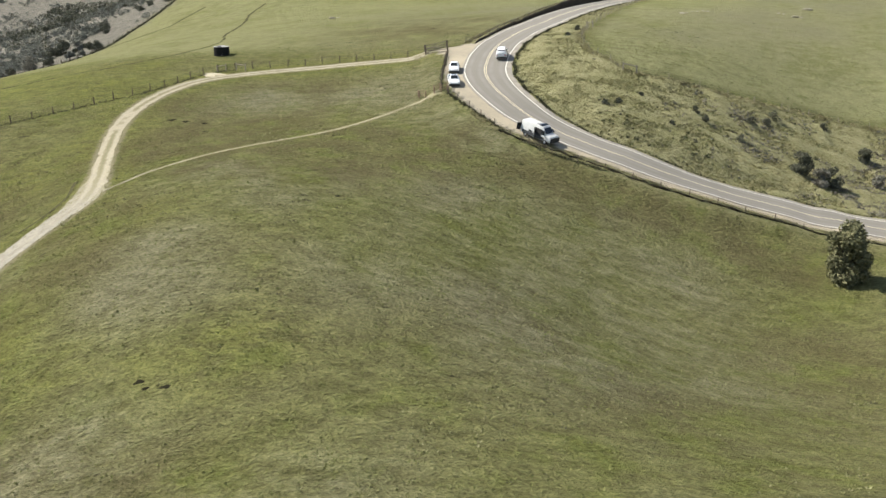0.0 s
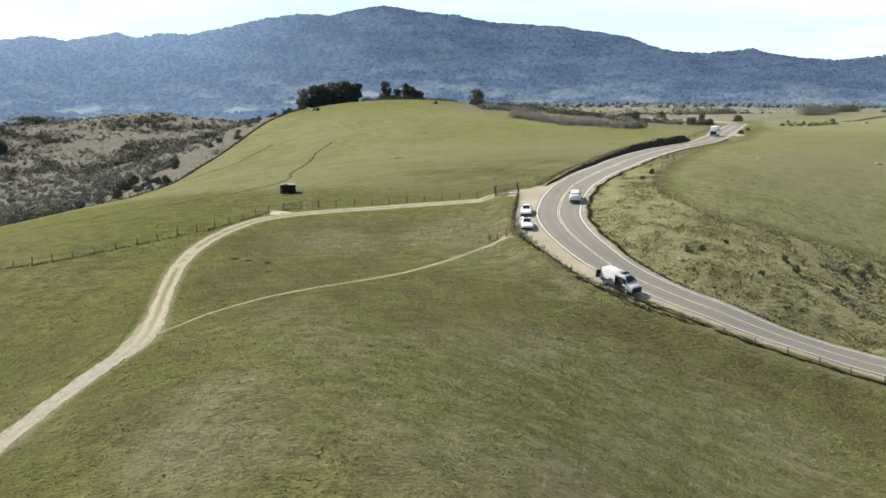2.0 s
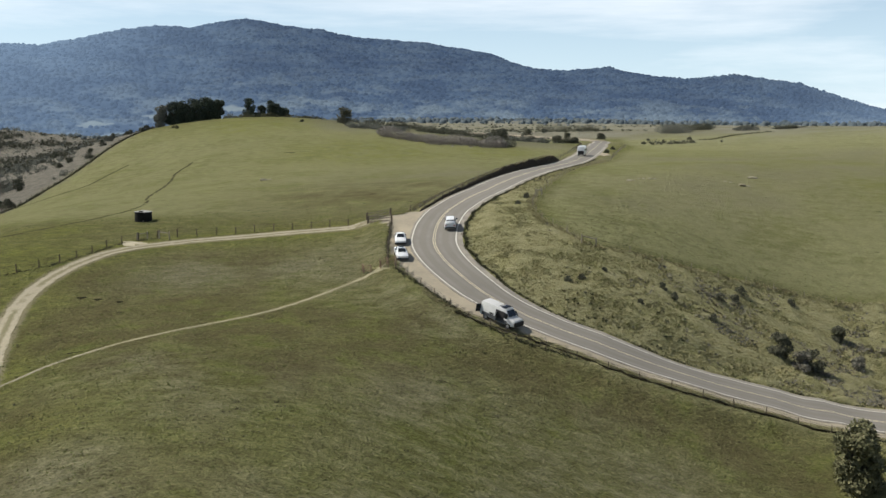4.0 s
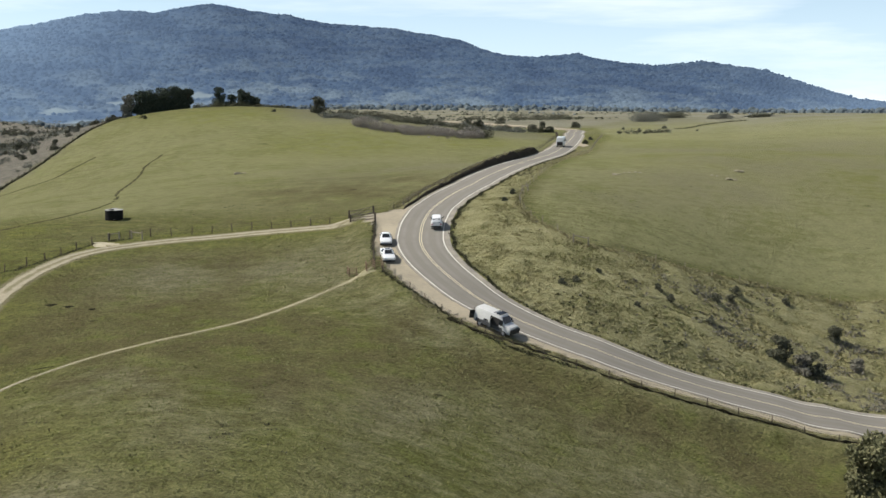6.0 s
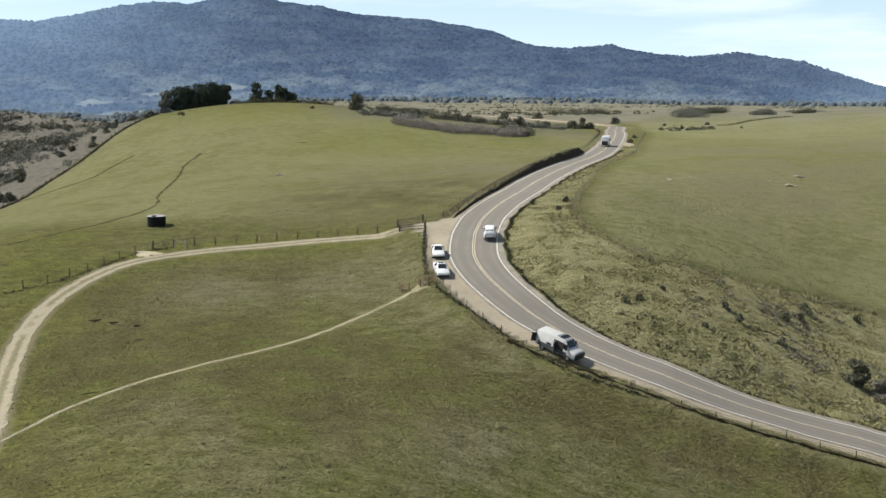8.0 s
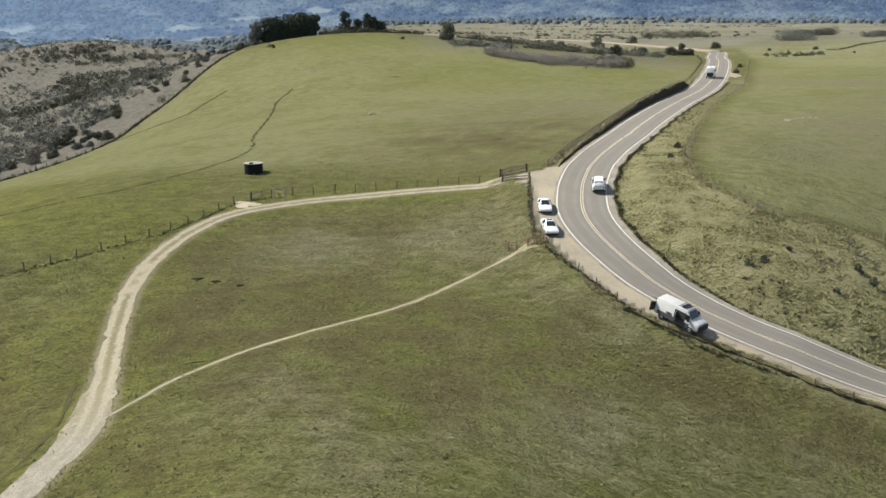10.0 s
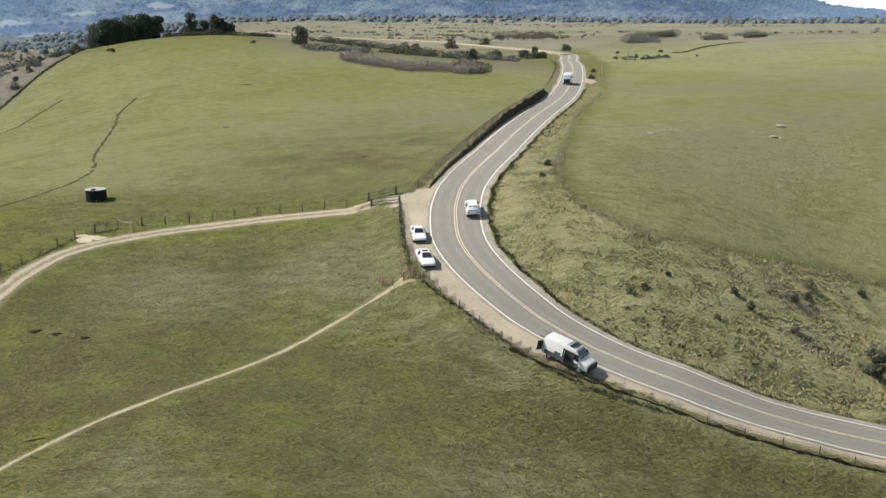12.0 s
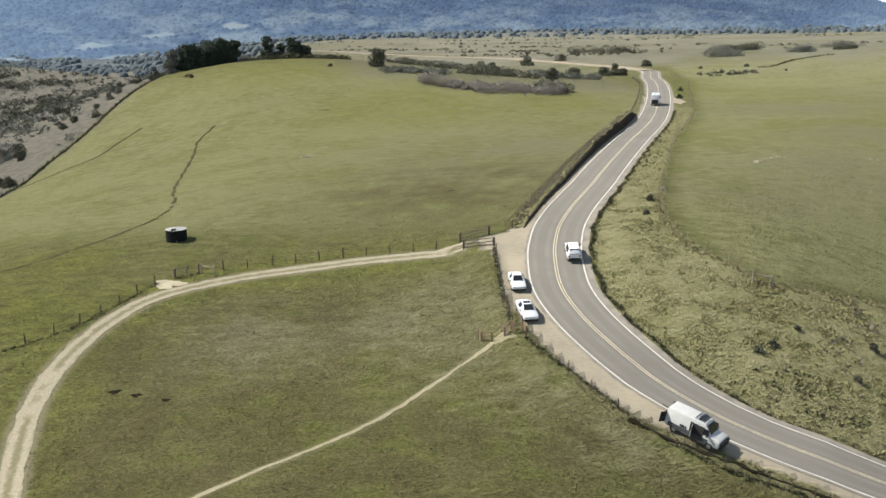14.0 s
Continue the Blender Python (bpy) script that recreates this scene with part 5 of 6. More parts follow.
# dark strip paints the shadow under the track's eroded edge
strip("eroded_edge_shadow", TRACK_SIDE, None, -0.22 + 0.1 * np.sin(np.arange(len(TRACK_SIDE)) * 1.3), 0.24 + 0.12 * np.sin(np.arange(len(TRACK_SIDE)) * 0.9), 0.025, TRAIL_EARTH, "eroded edge beside the farm track with its shadow painted dark", "bare ground", thick=0.15)
wander = 0.12 * np.sin(np.arange(len(TRAIL)) * 0.9)
strip("cattle_trail", TRAIL, None, -0.33 + wander + TRAIL_RAG, 0.33 + wander - TRAIL_RAG, 0.02, TRAIL_EARTH, "narrow dark cattle trail worn into the hillside", "trail", thick=0.15)


def patch_of(name, x, y, rx, ry, material, label, seed, lift=0.05):
    """A bare patch with a ragged outline, lying on the ground."""
    rng = np.random.default_rng(seed)
    n = 28
    ring = []
    for k in range(n):
        a = 2 * math.pi * k / n
        w = 1 + 0.18 * math.sin(3 * a + seed) + 0.12 * rng.normal()
        ring.append((x + rx * w * math.cos(a), y + ry * w * math.sin(a)))
    pts = np.array(ring + [(x + (p - x) * 0.5, y + (q - y) * 0.5) for p, q in ring] + [(x, y)])
    z = land(pts[:, 0], pts[:, 1]) + lift
    z[:n] -= lift + 0.04
    faces = [(k, (k + 1) % n, n + (k + 1) % n, n + k) for k in range(n)] + [(n + k, n + (k + 1) % n, 2 * n) for k in range(n)]
    me = mesh_from(name, np.column_stack([pts, z]), faces, smooth=True)
    me.materials.append(material)
    return tagged(new(name, me), label, "bare ground", kind="structure")


patch_of("sand_patch", -46.9, 100.4, 2.3, 1.7, PALE_SAND, "pale bare sand where cattle cross the fence line", 1, 0.1)
patch_of("turnout", 57.0, 268, 2.4, 13, GRAVEL, "pale gravel turnout beside the road", 21, 0.06)
patch_of("worn_patch", -3.7, 78.8, 1.4, 0.8, TRACK_EARTH, "bare trodden dirt at the stile", 2, 0.08)
# the near-black patches lie flat; painted shade stands for their depth
patch_of("dug_hole", -17.0, -6.7, 0.5, 0.3, SHADE_EARTH, "small hole in the turf, its shade painted as a dark patch", 3)
patch_of("dug_hole", -14.6, -7.7, 0.6, 0.3, SHADE_EARTH, "small hole in the turf, its shade painted as a dark patch", 4)
patch_of("dug_hole", -44.4, 72.4, 0.8, 0.5, SHADE_EARTH, "dark scrape in the turf", 5)
patch_of("dug_hole", -41.9, 71.6, 0.75, 0.42, SHADE_EARTH, "dark scrape in the turf", 6)
patch_of("dug_hole", -38.4, 70.4, 0.55, 0.28, SHADE_EARTH, "dark scrape in the turf", 13)
patch_of("dug_hole", -36.6, 65.6, 0.6, 0.26, TRAIL_EARTH, "dark scrape in the turf", 14)
patch_of("dug_hole", -35.8, 48.5, 1.3, 0.2, SHADE_EARTH, "eroded rut edge beside the footpath", 7)
patch_of("dug_hole", 6.0, 45.0, 0.7, 0.16, TRAIL_EARTH, "dark scar in the turf", 8)
patch_of("dug_hole", 7.3, 44.6, 0.5, 0.14, TRAIL_EARTH, "dark scar in the turf", 9)
patch_of("dug_hole", -67.1, 68.8, 1.2, 0.35, TRAIL_EARTH, "dark scrape in the turf", 10)
patch_of("dug_hole", -38.2, 19.2, 0.35, 0.5, TRAIL_EARTH, "dark scrape beside the track", 11)
patch_of("dug_hole", -16.2, -7.6, 0.35, 0.2, SHADE_EARTH, "small hole in the turf, its shade painted as a dark patch", 12)

patch_of("dug_hole", -9.6, 136.0, 0.8, 0.4, TRAIL_EARTH, "dark scrape in the hillside turf", 15)
patch_of("dug_hole", -46.4, 247.0, 2.4, 0.7, TRAIL_EARTH, "long dark scrape in the hillside turf", 16)

# pale stones lying in the pasture
STONE = mat("pale_lichen_stone", (0.31, 0.28, 0.20), 0.95, second=(0.19, 0.17, 0.11), scale=1.5, fine=8, bump=0.03)


def boulder(x, y, size, seed):
    rng = np.random.default_rng(seed)
    bm = bmesh.new()
    bmesh.ops.create_icosphere(bm, subdivisions=3, radius=1.0)
    off = Vector(rng.normal(0, 10, 3))
    for v in bm.verts:
        k = 1 + 0.45 * noise.noise(v.co * 1.3 + off) + 0.15 * noise.noise(v.co * 4 + off)
        v.co = Vector((v.co.x * k * size, v.co.y * k * size * 0.7, max(-0.2, v.co.z) * k * size * 0.45))
    ob = part("boulder", bm, STONE, smooth=False)
    ob.location, ob.rotation_euler = (x, y, at(x, y)), (0, 0, rng.random() * 6)
    return tagged(ob, "pale lichen-covered boulder lying in the grass", "rock", "boulders in the pasture")


for n, (bx, by, s) in enumerate(((44.4, 147.5, 0.8), (45.4, 148.2, 0.4), (48.2, 150.8, 0.4), (49.6, 151.3, 0.5), (50.6, 151.0, 0.45), (47, 150.2, 0.3), (68.8, 148.0, 0.9), (70, 147.6, 0.5), (73.5, 156, 1.0), (66, 151, 0.5), (67, 150.4, 0.4), (-42, 184, 1.1), (-40.6, 185, 0.6))):
    boulder(bx, by, s, 300 + n)

# ---------------------------------------------------------------- fences and gates
OLD_WOOD = mat("weathered_fence_wood", (0.13, 0.105, 0.078), 0.9, second=(0.07, 0.056, 0.042), scale=2, fine=20, bump=0.008)
GREY_WOOD = mat("bleached_grey_wood", (0.34, 0.30, 0.235), 0.9, second=(0.20, 0.17, 0.13), scale=2, fine=20, bump=0.008)
WIRE = mat("rusty_fence_wire", (0.10, 0.085, 0.07), 0.6, metal=0.6, fine=30)


def fence(name, points, gap, height, label, seed, wood=OLD_WOOD, radius=0.08, wires=(0.35, 0.65, 0.95)):
    """Posts along a line with strands of wire from post to post."""
    rng = np.random.default_rng(seed)
    line = spline(points, 0.4)
    run = np.r_[0, np.cumsum(np.linalg.norm(np.diff(line[:, :2], axis=0), axis=1))]
    n = max(2, int(run[-1] / gap) + 1)
    marks = np.linspace(0, run[-1], n)
    px, py = np.interp(marks, run, line[:, 0]), np.interp(marks, run, line[:, 1])
    pz = land(px, py)
    ob = new(name)
    ob.location = (px[0], py[0], pz[0])
    tagged(ob, label, "fence")
    tops = []
    for k in range(n):
        bm = bmesh.new()
        h = height * (0.88 + 0.22 * rng.random())
        lean = rng.normal(0, 0.05, 2)
        a = Vector((px[k] - px[0], py[k] - py[0], pz[k] - pz[0] - 0.25))
        b = a + Vector((lean[0], lean[1], h + 0.25))
        rod(bm, a, b, radius * (0.85 + 0.4 * rng.random()), radius * 0.8, 7)
        part("post", bm, wood, ob)
        tops.append((a + Vector((0, 0, 0.25)), b))
    for w in wires:
        bm = bmesh.new()
        for (a, b), (c, d) in zip(tops, tops[1:]):
            rod(bm, a + (b - a) * w * 0.9, c + (d - c) * w * 0.9, 0.012, None, 4)
        part("wire", bm, WIRE, ob)
    return ob


fence("pasture_fence", ((-8.3, 107.4), (-15.1, 108.3), (-25.7, 108.2), (-36, 106.4), (-44, 104.4), (-48.1, 100.6), (-51.4, 93.3), (-53.9, 88), (-58.6, 83), (-64.6, 78.6), (-71.6, 75.2), (-77.5, 74), (-84.4, 73.8), (-97, 72.5), (-115, 73)), 3.2, 1.3,
      "weathered wooden post and wire fence along the farm track", 1, radius=0.09)
line = spline(((-44, 104.4), (-48.1, 100.6), (-51.4, 93.3), (-53.9, 88), (-58.6, 83), (-64.6, 78.6), (-71.6, 75.2), (-77.5, 74), (-84.4, 73.8), (-97, 72.5)), 0.17)
tufts("fence_weeds", line + np.random.default_rng(18).normal(0, 0.18, line.shape), 0.22, 0.2, 6, WILT, "dark weeds under the pasture fence", 18)
fence("lay_by_fence", ((-3.6, 104.5), (-3.4, 98), (-3.2, 91), (-2.9, 85), (-2.6, 80.5)), 2.4, 1.2, "dark post and wire fence beside the gravel lay-by", 2)
fence("roadside_fence", ((-1.2, 77.6), (2.2, 71.6), (5.4, 66.8), (8.2, 62.9), (11.5, 59.6), (15.3, 57.2), (21.4, 55.4), (26.6, 54.2), (32.9, 53.6), (39.1, 53.4), (46.4, 53.0), (56, 51.5), (70, 51)), 3.6, 0.95,
      "low post and wire fence along the road's lower edge", 3, radius=0.06)
for weeds, line in (("lay_by_weeds", ((-3.7, 104), (-3.5, 98), (-3.3, 91), (-3.0, 85), (-2.7, 80.8))), ("roadside_weeds", ((-1.2, 77.6), (2.2, 71.6), (5.4, 66.8), (8.2, 62.9), (11.5, 59.6), (15.3, 57.2), (21.4, 55.4)))):
    line = spline(line, 0.16)
    tufts(weeds, line + np.random.default_rng(51).normal(0, 0.14, line.shape), 0.26, 0.18, 7, WILT, "dark weeds grown along the foot of the fence", 51)
fence("meadow_fence", ((-8.2, 108.4), (-4.6, 109.2), (0, 112.2), (3.6, 119), (9.0, 135), (20.5, 174), (34.5, 222), (46, 270), (58, 330), (63, 372)), 4.0, 1.2, "wooden post and wire fence on top of the road cut", 4)
fence("bank_fence", ((71, 100.5), (60.5, 100), (50.4, 96.5), (40, 92.5), (29.2, 90.6)), 5.0, 1.1, "thin post and wire fence along the top of the bank", 5, wood=GREY_WOOD, radius=0.05)
fence("bank_fence", ((26.9, 91), (25.5, 94), (22.2, 101), (20.8, 111), (22.6, 123), (27, 140), (37, 178), (52, 225), (60.5, 262), (70, 305), (79, 345)), 4.2, 1.15, "thin post and wire fence between verge and hill pasture", 6, wood=GREY_WOOD, radius=0.05)
fence("ridge_fence", [(float(p[0]), float(p[1])) for p in HEDGE_LINE[4:78:8]], 4.0, 1.2, "dark overgrown fence along the edge of the ridge", 7, radius=0.12)
tufts("ridge_hedge", spline(HEDGE_LINE[4:80:3], 0.35) + np.random.default_rng(8).normal(0, 0.2, (len(spline(HEDGE_LINE[4:80:3], 0.35)), 2)), 0.55, 0.45, 7, WILT, "dark brush grown through the ridge fence", 12)


def brace(x0, y0, x1, y1, height, label):
    """Two stout posts with a rail between them."""
    ob = new("fence_brace")
    z0, z1 = at(x0, y0), at(x1, y1)
    ob.location = (x0, y0, z0)
    tagged(ob, label, "fence brace", "fence braces")
    d = Vector((x1 - x0, y1 - y0, z1 - z0))
    for p in (Vector((0, 0, 0)), d):
        bm = bmesh.new()
        rod(bm, p - Vector((0, 0, 0.3)), p + Vector((0, 0, height)), 0.11, 0.1, 9)
        part("post", bm, GREY_WOOD, ob)
    bm = bmesh.new()
    rod(bm, Vector((0, 0, height * 0.8)), d + Vector((0, 0, height * 0.8)), 0.08, 0.07, 8)
    part("rail", bm, GREY_WOOD, ob)
    return ob


brace(26.9, 90.8, 29.1, 90.5, 1.4, "bleached wooden fence brace above the bank")
brace(22.4, 123.5, 23.6, 124.5, 1.3, "bleached wooden fence brace beside the verge")
brace(-43.6, 104.2, -41.6, 103.4, 1.4, "weathered wooden fence brace by the sand patch")
brace(-46.8, 102.6, -45.4, 103.6, 1.3, "weathered wooden fence brace by the sand patch")


def field_gate(x0, y0, x1, y1, height, bars, label):
    """A barred gate between two stout posts."""
    ob = new("field_gate")
    z0 = at(x0, y0)
    ob.location = (x0, y0, z0)
    tagged(ob, label, "gate")
    d = Vector((x1 - x0, y1 - y0, at(x1, y1) - z0))
    for p in (Vector((0, 0, 0)), d):
        bm = bmesh.new()
        rod(bm, p - Vector((0, 0, 0.3)), p + Vector((0, 0, height * 1.08)), 0.13, 0.12, 9)
        part("gate_post", bm, OLD_WOOD, ob)
    for k in range(bars):
        bm = bmesh.new()
        z = 0.2 + (height - 0.2) * k / (bars - 1)
        rod(bm, d * 0.04 + Vector((0, 0, z)), d * 0.96 + Vector((0, 0, z)), 0.06, None, 8)
        part("bar", bm, GATE_WOOD, ob)
    for a, b in ((0.04, 0.04), (0.5, 0.5), (0.96, 0.96), (0.04, 0.5)):
        bm = bmesh.new()
        rod(bm, d * a + Vector((0, 0, 0.2)), d * b + Vector((0, 0, height)), 0.03, None, 8)
        part("stile_bar", bm, GATE_WOOD, ob)
    return ob


GATE_WOOD = mat("bleached_gate_boards", (0.24, 0.205, 0.155), 0.9, second=(0.12, 0.10, 0.075), scale=2, fine=18, bump=0.008)
GATE_METAL = mat("galvanised_gate_tube", (0.42, 0.40, 0.36), 0.5, metal=0.7, second=(0.28, 0.25, 0.21), fine=10)
field_gate(-7.8, 105.0, -3.7, 104.6, 1.1, 3, "closed weathered wooden farm gate across the dirt track")
field_gate(-8.3, 107.9, -4.2, 108.9, 1.15, 3, "second weathered wooden gate between dark posts beside the road cut")


STILE_WOOD = mat("reddish_brown_rail_wood", (0.25, 0.175, 0.115), 0.9, second=(0.13, 0.09, 0.06), scale=2, fine=18, bump=0.008)


def stile(points, label):
    """A kissing gate of posts and rails by the footpath."""
    ob = new("stile")
    x0, y0 = points[0]
    z0 = at(x0, y0)
    ob.location = (x0, y0, z0)
    tagged(ob, label, "stile", "footpath stiles")
    last = None
    for x, y in points:
        p = Vector((x - x0, y - y0, at(x, y) - z0))
        bm = bmesh.new()
        rod(bm, p - Vector((0, 0, 0.3)), p + Vector((0, 0, 1.15)), 0.09, 0.08, 8)
        part("post", bm, STILE_WOOD, ob)
        if last is not None:
            for h in (0.4, 0.75, 1.1):
                bm = bmesh.new()
                rod(bm, last + Vector((0, 0, h)), p + Vector((0, 0, h)), 0.045, None, 7)
                part("rail", bm, STILE_WOOD, ob)
        last = p
    return ob


stile(((-6.3, 80.6), (-6.0, 79.6), (-4.9, 78.9)), "weathered wooden stile rails beside the footpath")
stile(((-3.7, 80.0), (-3.5, 78.9), (-2.7, 79.9), (-2.4, 78.8), (-1.5, 79.1), (-1.2, 78.0)), "zigzag of weathered wooden posts and rails")

# ---------------------------------------------------------------- water tank
TANK_WALL = mat("dark_green_tank_steel", (0.018, 0.018, 0.016), 0.85, second=(0.010, 0.010, 0.009), scale=1, fine=8, spec=0.1)
TANK_ROOF = mat("pale_tank_roof", (0.40, 0.39, 0.36), 0.7, second=(0.27, 0.26, 0.24), scale=1, fine=6)


def water_tank(x, y, radius, height):
    ob = new("water_tank")
    ob.location = (x, y, at(x, y) - 0.05)
    tagged(ob, "round dark water tank with a pale conical roof on the hillside", "water tank")
    bm = bmesh.new()
    rod(bm, (0, 0, 0), (0, 0, height), radius, None, 40)
    part("wall", bm, TANK_WALL, ob, smooth=False)
    for h in (0.02, height * 0.5, height - 0.05):
        bm = bmesh.new()
        rod(bm, (0, 0, h), (0, 0, h + 0.06), radius + 0.035, None, 40)
        part("hoop", bm, TANK_WALL, ob)
    bm = bmesh.new()
    rod(bm, (0, 0, height), (0, 0, height + 0.26), radius + 0.08, 0.25, 40)
    part("roof", bm, TANK_ROOF, ob, "pale conical metal roof")
    bm = bmesh.new()
    box(bm, -0.32, -radius * 0.75 - 0.3, height + 0.02, 0.32, -radius * 0.75 + 0.3, height + 0.22, 0.02)
    part("hatch", bm, TANK_WALL, ob, "dark inspection hatch at the roof's edge")
    bm = bmesh.new()
    rod(bm, (0.5, -radius - 0.02, 0.2), (0.5, -radius - 0.35, 0.2), 0.06)
    part("outlet_pipe", bm, GATE_METAL, ob)
    return ob


water_tank(-51.2, 119.0, 1.55, 1.8)

# ---------------------------------------------------------------- vehicles
WHITE_PAINT = mat("white_car_paint", (0.70, 0.70, 0.68), 0.3, second=(0.62, 0.62, 0.60), scale=0.8, fine=5, spec=0.5)
VAN_PAINT = mat("dusty_white_van_paint", (0.56, 0.55, 0.52), 0.45, second=(0.46, 0.45, 0.42), scale=0.9, fine=5, spec=0.35)
GREY_PANEL = mat("dull_grey_panel", (0.30, 0.30, 0.30), 0.5, second=(0.24, 0.24, 0.24), scale=1, fine=6)
# grey lower side panels; the shadow on them is put into the colour
SHADED_PANEL = mat("side_cladding_with_shade", (0.085, 0.085, 0.085), 0.6, second=(0.06, 0.06, 0.06), scale=1, fine=6)
DARK_GLASS = mat("dark_car_glass", (0.012, 0.014, 0.016), 0.06, second=(0.02, 0.022, 0.024), scale=1, fine=2, spec=0.35)
RUBBER = mat("tyre_rubber", (0.022, 0.022, 0.022), 0.9, fine=20)
BLACK_PLASTIC = mat("black_bumper_plastic", (0.03, 0.03, 0.03), 0.6, fine=15)
RIM_METAL = mat("wheel_rim_metal", (0.45, 0.45, 0.45), 0.4, metal=0.8, fine=10)
CABIN = mat("dark_cabin_lining", (0.045, 0.042, 0.04), 0.9, fine=6)
LAMP_GLASS = mat("clear_headlamp", (0.7, 0.7, 0.68), 0.15, fine=10, spec=0.6)
TAIL_RED = mat("red_tail_lamp", (0.35, 0.02, 0.02), 0.3, fine=10)


def shell(stations):
    """A body skinned over cross-sections: (x, sill z, belt z, top z, half width at the belt, half width at the top)."""
    verts, faces = [], []
    for x, z0, zb, zt, wb, wt in stations:
        ring = [(-wb * 0.93, z0), (-wb, z0 + (zb - z0) * 0.45), (-wb * 0.985, zb), (-wt, zt - 0.03), (-wt * 0.86, zt), (0, zt + 0.025)]
        ring = ring + [(-y, z) for y, z in ring[-2::-1]]
        verts += [(x, y, z) for y, z in ring]
    n = 11
    for s in range(len(stations) - 1):
        for k in range(n - 1):
            a = s * n + k
            faces.append((a, a + n, a + n + 1, a + 1))
        faces.append((s * n + n - 1, s * n + 2 * n - 1, s * n + n, s * n))
    faces.append(tuple(range(n)))
    faces.append(tuple(range((len(stations) - 1) * n, len(stations) * n))[::-1])
    bm = bmesh.new()
    vs = [bm.verts.new(v) for v in verts]
    for f in faces:
        bm.faces.new([vs[i] for i in f])
    bmesh.ops.recalc_face_normals(bm, faces=bm.faces)
    sharp = [e for e in bm.edges if len(e.link_faces) == 2 and e.calc_face_angle(0) > 0.5]
    bmesh.ops.bevel(bm, geom=sharp, offset=0.035, segments=2, affect="EDGES", profile=0.6)
    return bm


def pane(corners, proud=0.012):
    """A thin glass panel over four corners, drawn in a little from them."""
    c = [Vector(p) for p in corners]
    mid = sum(c, Vector()) / 4
    c = [mid + (p - mid) * 0.88 for p in c]
    nrm = (c[1] - c[0]).cross(c[3] - c[0]).normalized()
    bm = bmesh.new()
    lo, hi = [bm.verts.new(p - nrm * 0.02) for p in c], [bm.verts.new(p + nrm * proud) for p in c]
    bm.faces.new(hi)
    bm.faces.new(lo[::-1])
    for k in range(4):
        bm.faces.new((lo[k], lo[(k + 1) % 4], hi[(k + 1) % 4], hi[k]))
    bmesh.ops.recalc_face_normals(bm, faces=bm.faces)
    return bm


def wheels(ob, xs, half, radius, width=0.22):
    for x in xs:
        for s in (-1, 1):
            bm = bmesh.new()
            rod(bm, (x, s * (half - width), radius), (x, s * half, radius), radius, None, 24)
            w = part("wheel", bm, RUBBER, ob)
            bm = bmesh.new()
            rod(bm, (x, s * (half - 0.02), radius), (x, s * (half + 0.012), radius), radius * 0.62, radius * 0.5, 18)
            part("rim", bm, RIM_METAL, w, "silver wheel rim")


def glaze(ob, st, front, back, sides):
    """Windscreen, rear window and side windows between the numbered stations."""
    def corner(i, s, top):
        x, z0, zb, zt, wb, wt = st[i]
        return (x, s * wt * 0.97, zt) if top else (x, s * wb * 0.99, zb + 0.03)
    for name, pair in (("windscreen", front), ("rear_window", back)):
        if pair:
            hi, lo = pair
            x, z0, zb, zt, wb, wt = st[lo]
            low = [(x, s * wt * 0.95, zt + 0.01) for s in (-1, 1)]
            x, z0, zb, zt, wb, wt = st[hi]
            high = [(x, s * wt * 0.95, zt + 0.01) for s in (1, -1)]
            order = low + high if name == "windscreen" else low[::-1] + high[::-1]
            part(name, pane(order, 0.03), DARK_GLASS, ob, "dark tinted glass")
    for a, b in sides:
        for s in (-1, 1):
            q = [corner(a, s, False), corner(b, s, False), corner(b, s, True), corner(a, s, True)]
            part("side_window", pane(q if s < 0 else q[::-1], 0.02), DARK_GLASS, ob, "dark side glass")


def trim_lamps(ob, x_front, x_rear, half, z):
    for s in (-1, 1):
        bm = bmesh.new()
        box(bm, x_front - 0.12, s * half * 0.72 - 0.16, z - 0.08, x_front + 0.02, s * half * 0.72 + 0.16, z + 0.08, 0.03)
        part("headlight", bm, LAMP_GLASS, ob)
        bm = bmesh.new()
        box(bm, x_rear - 0.02, s * half * 0.78 - 0.12, z - 0.04, x_rear + 0.12, s * half * 0.78 + 0.12, z + 0.16, 0.03)
        part("tail_light", bm, TAIL_RED, ob)
    for x0, x1 in ((x_front - 0.08, x_front + 0.07), (x_rear - 0.07, x_rear + 0.08)):
        bm = bmesh.new()
        box(bm, x0, -half * 0.9, z - 0.42, x1, half * 0.9, z - 0.2, 0.04)
        part("bumper", bm, BLACK_PLASTIC, ob)


def mirrors(ob, x, half, z, size=0.1):
    for s in (-1, 1):
        bm = bmesh.new()
        box(bm, x - 0.05, s * half - 0.02, z, x + 0.05, s * (half + size * 2), z + size * 1.3, 0.02)
        part("wing_mirror", bm, BLACK_PLASTIC, ob)


def stand(ob, x, y, heading, label, category="car", group="", lift=0.07):
    """Sets a vehicle on the ground, tilted with it."""
    c, s = math.cos(radians(heading)), math.sin(radians(heading))
    f, r = (at(x + c * 1.4, y + s * 1.4) - at(x - c * 1.4, y - s * 1.4)) / 2.8, (at(x - s * 0.8, y + c * 0.8) - at(x + s * 0.8, y - c * 0.8)) / 1.6
    ob.matrix_world = Matrix.Translation((x, y, at(x, y) + lift)) @ pose(0, 0, 0, 0, 0, heading) @ pose(0, 0, 0, math.degrees(math.atan(r)), -math.degrees(math.atan(f)), 0)
    return tagged(ob, label, category, group)


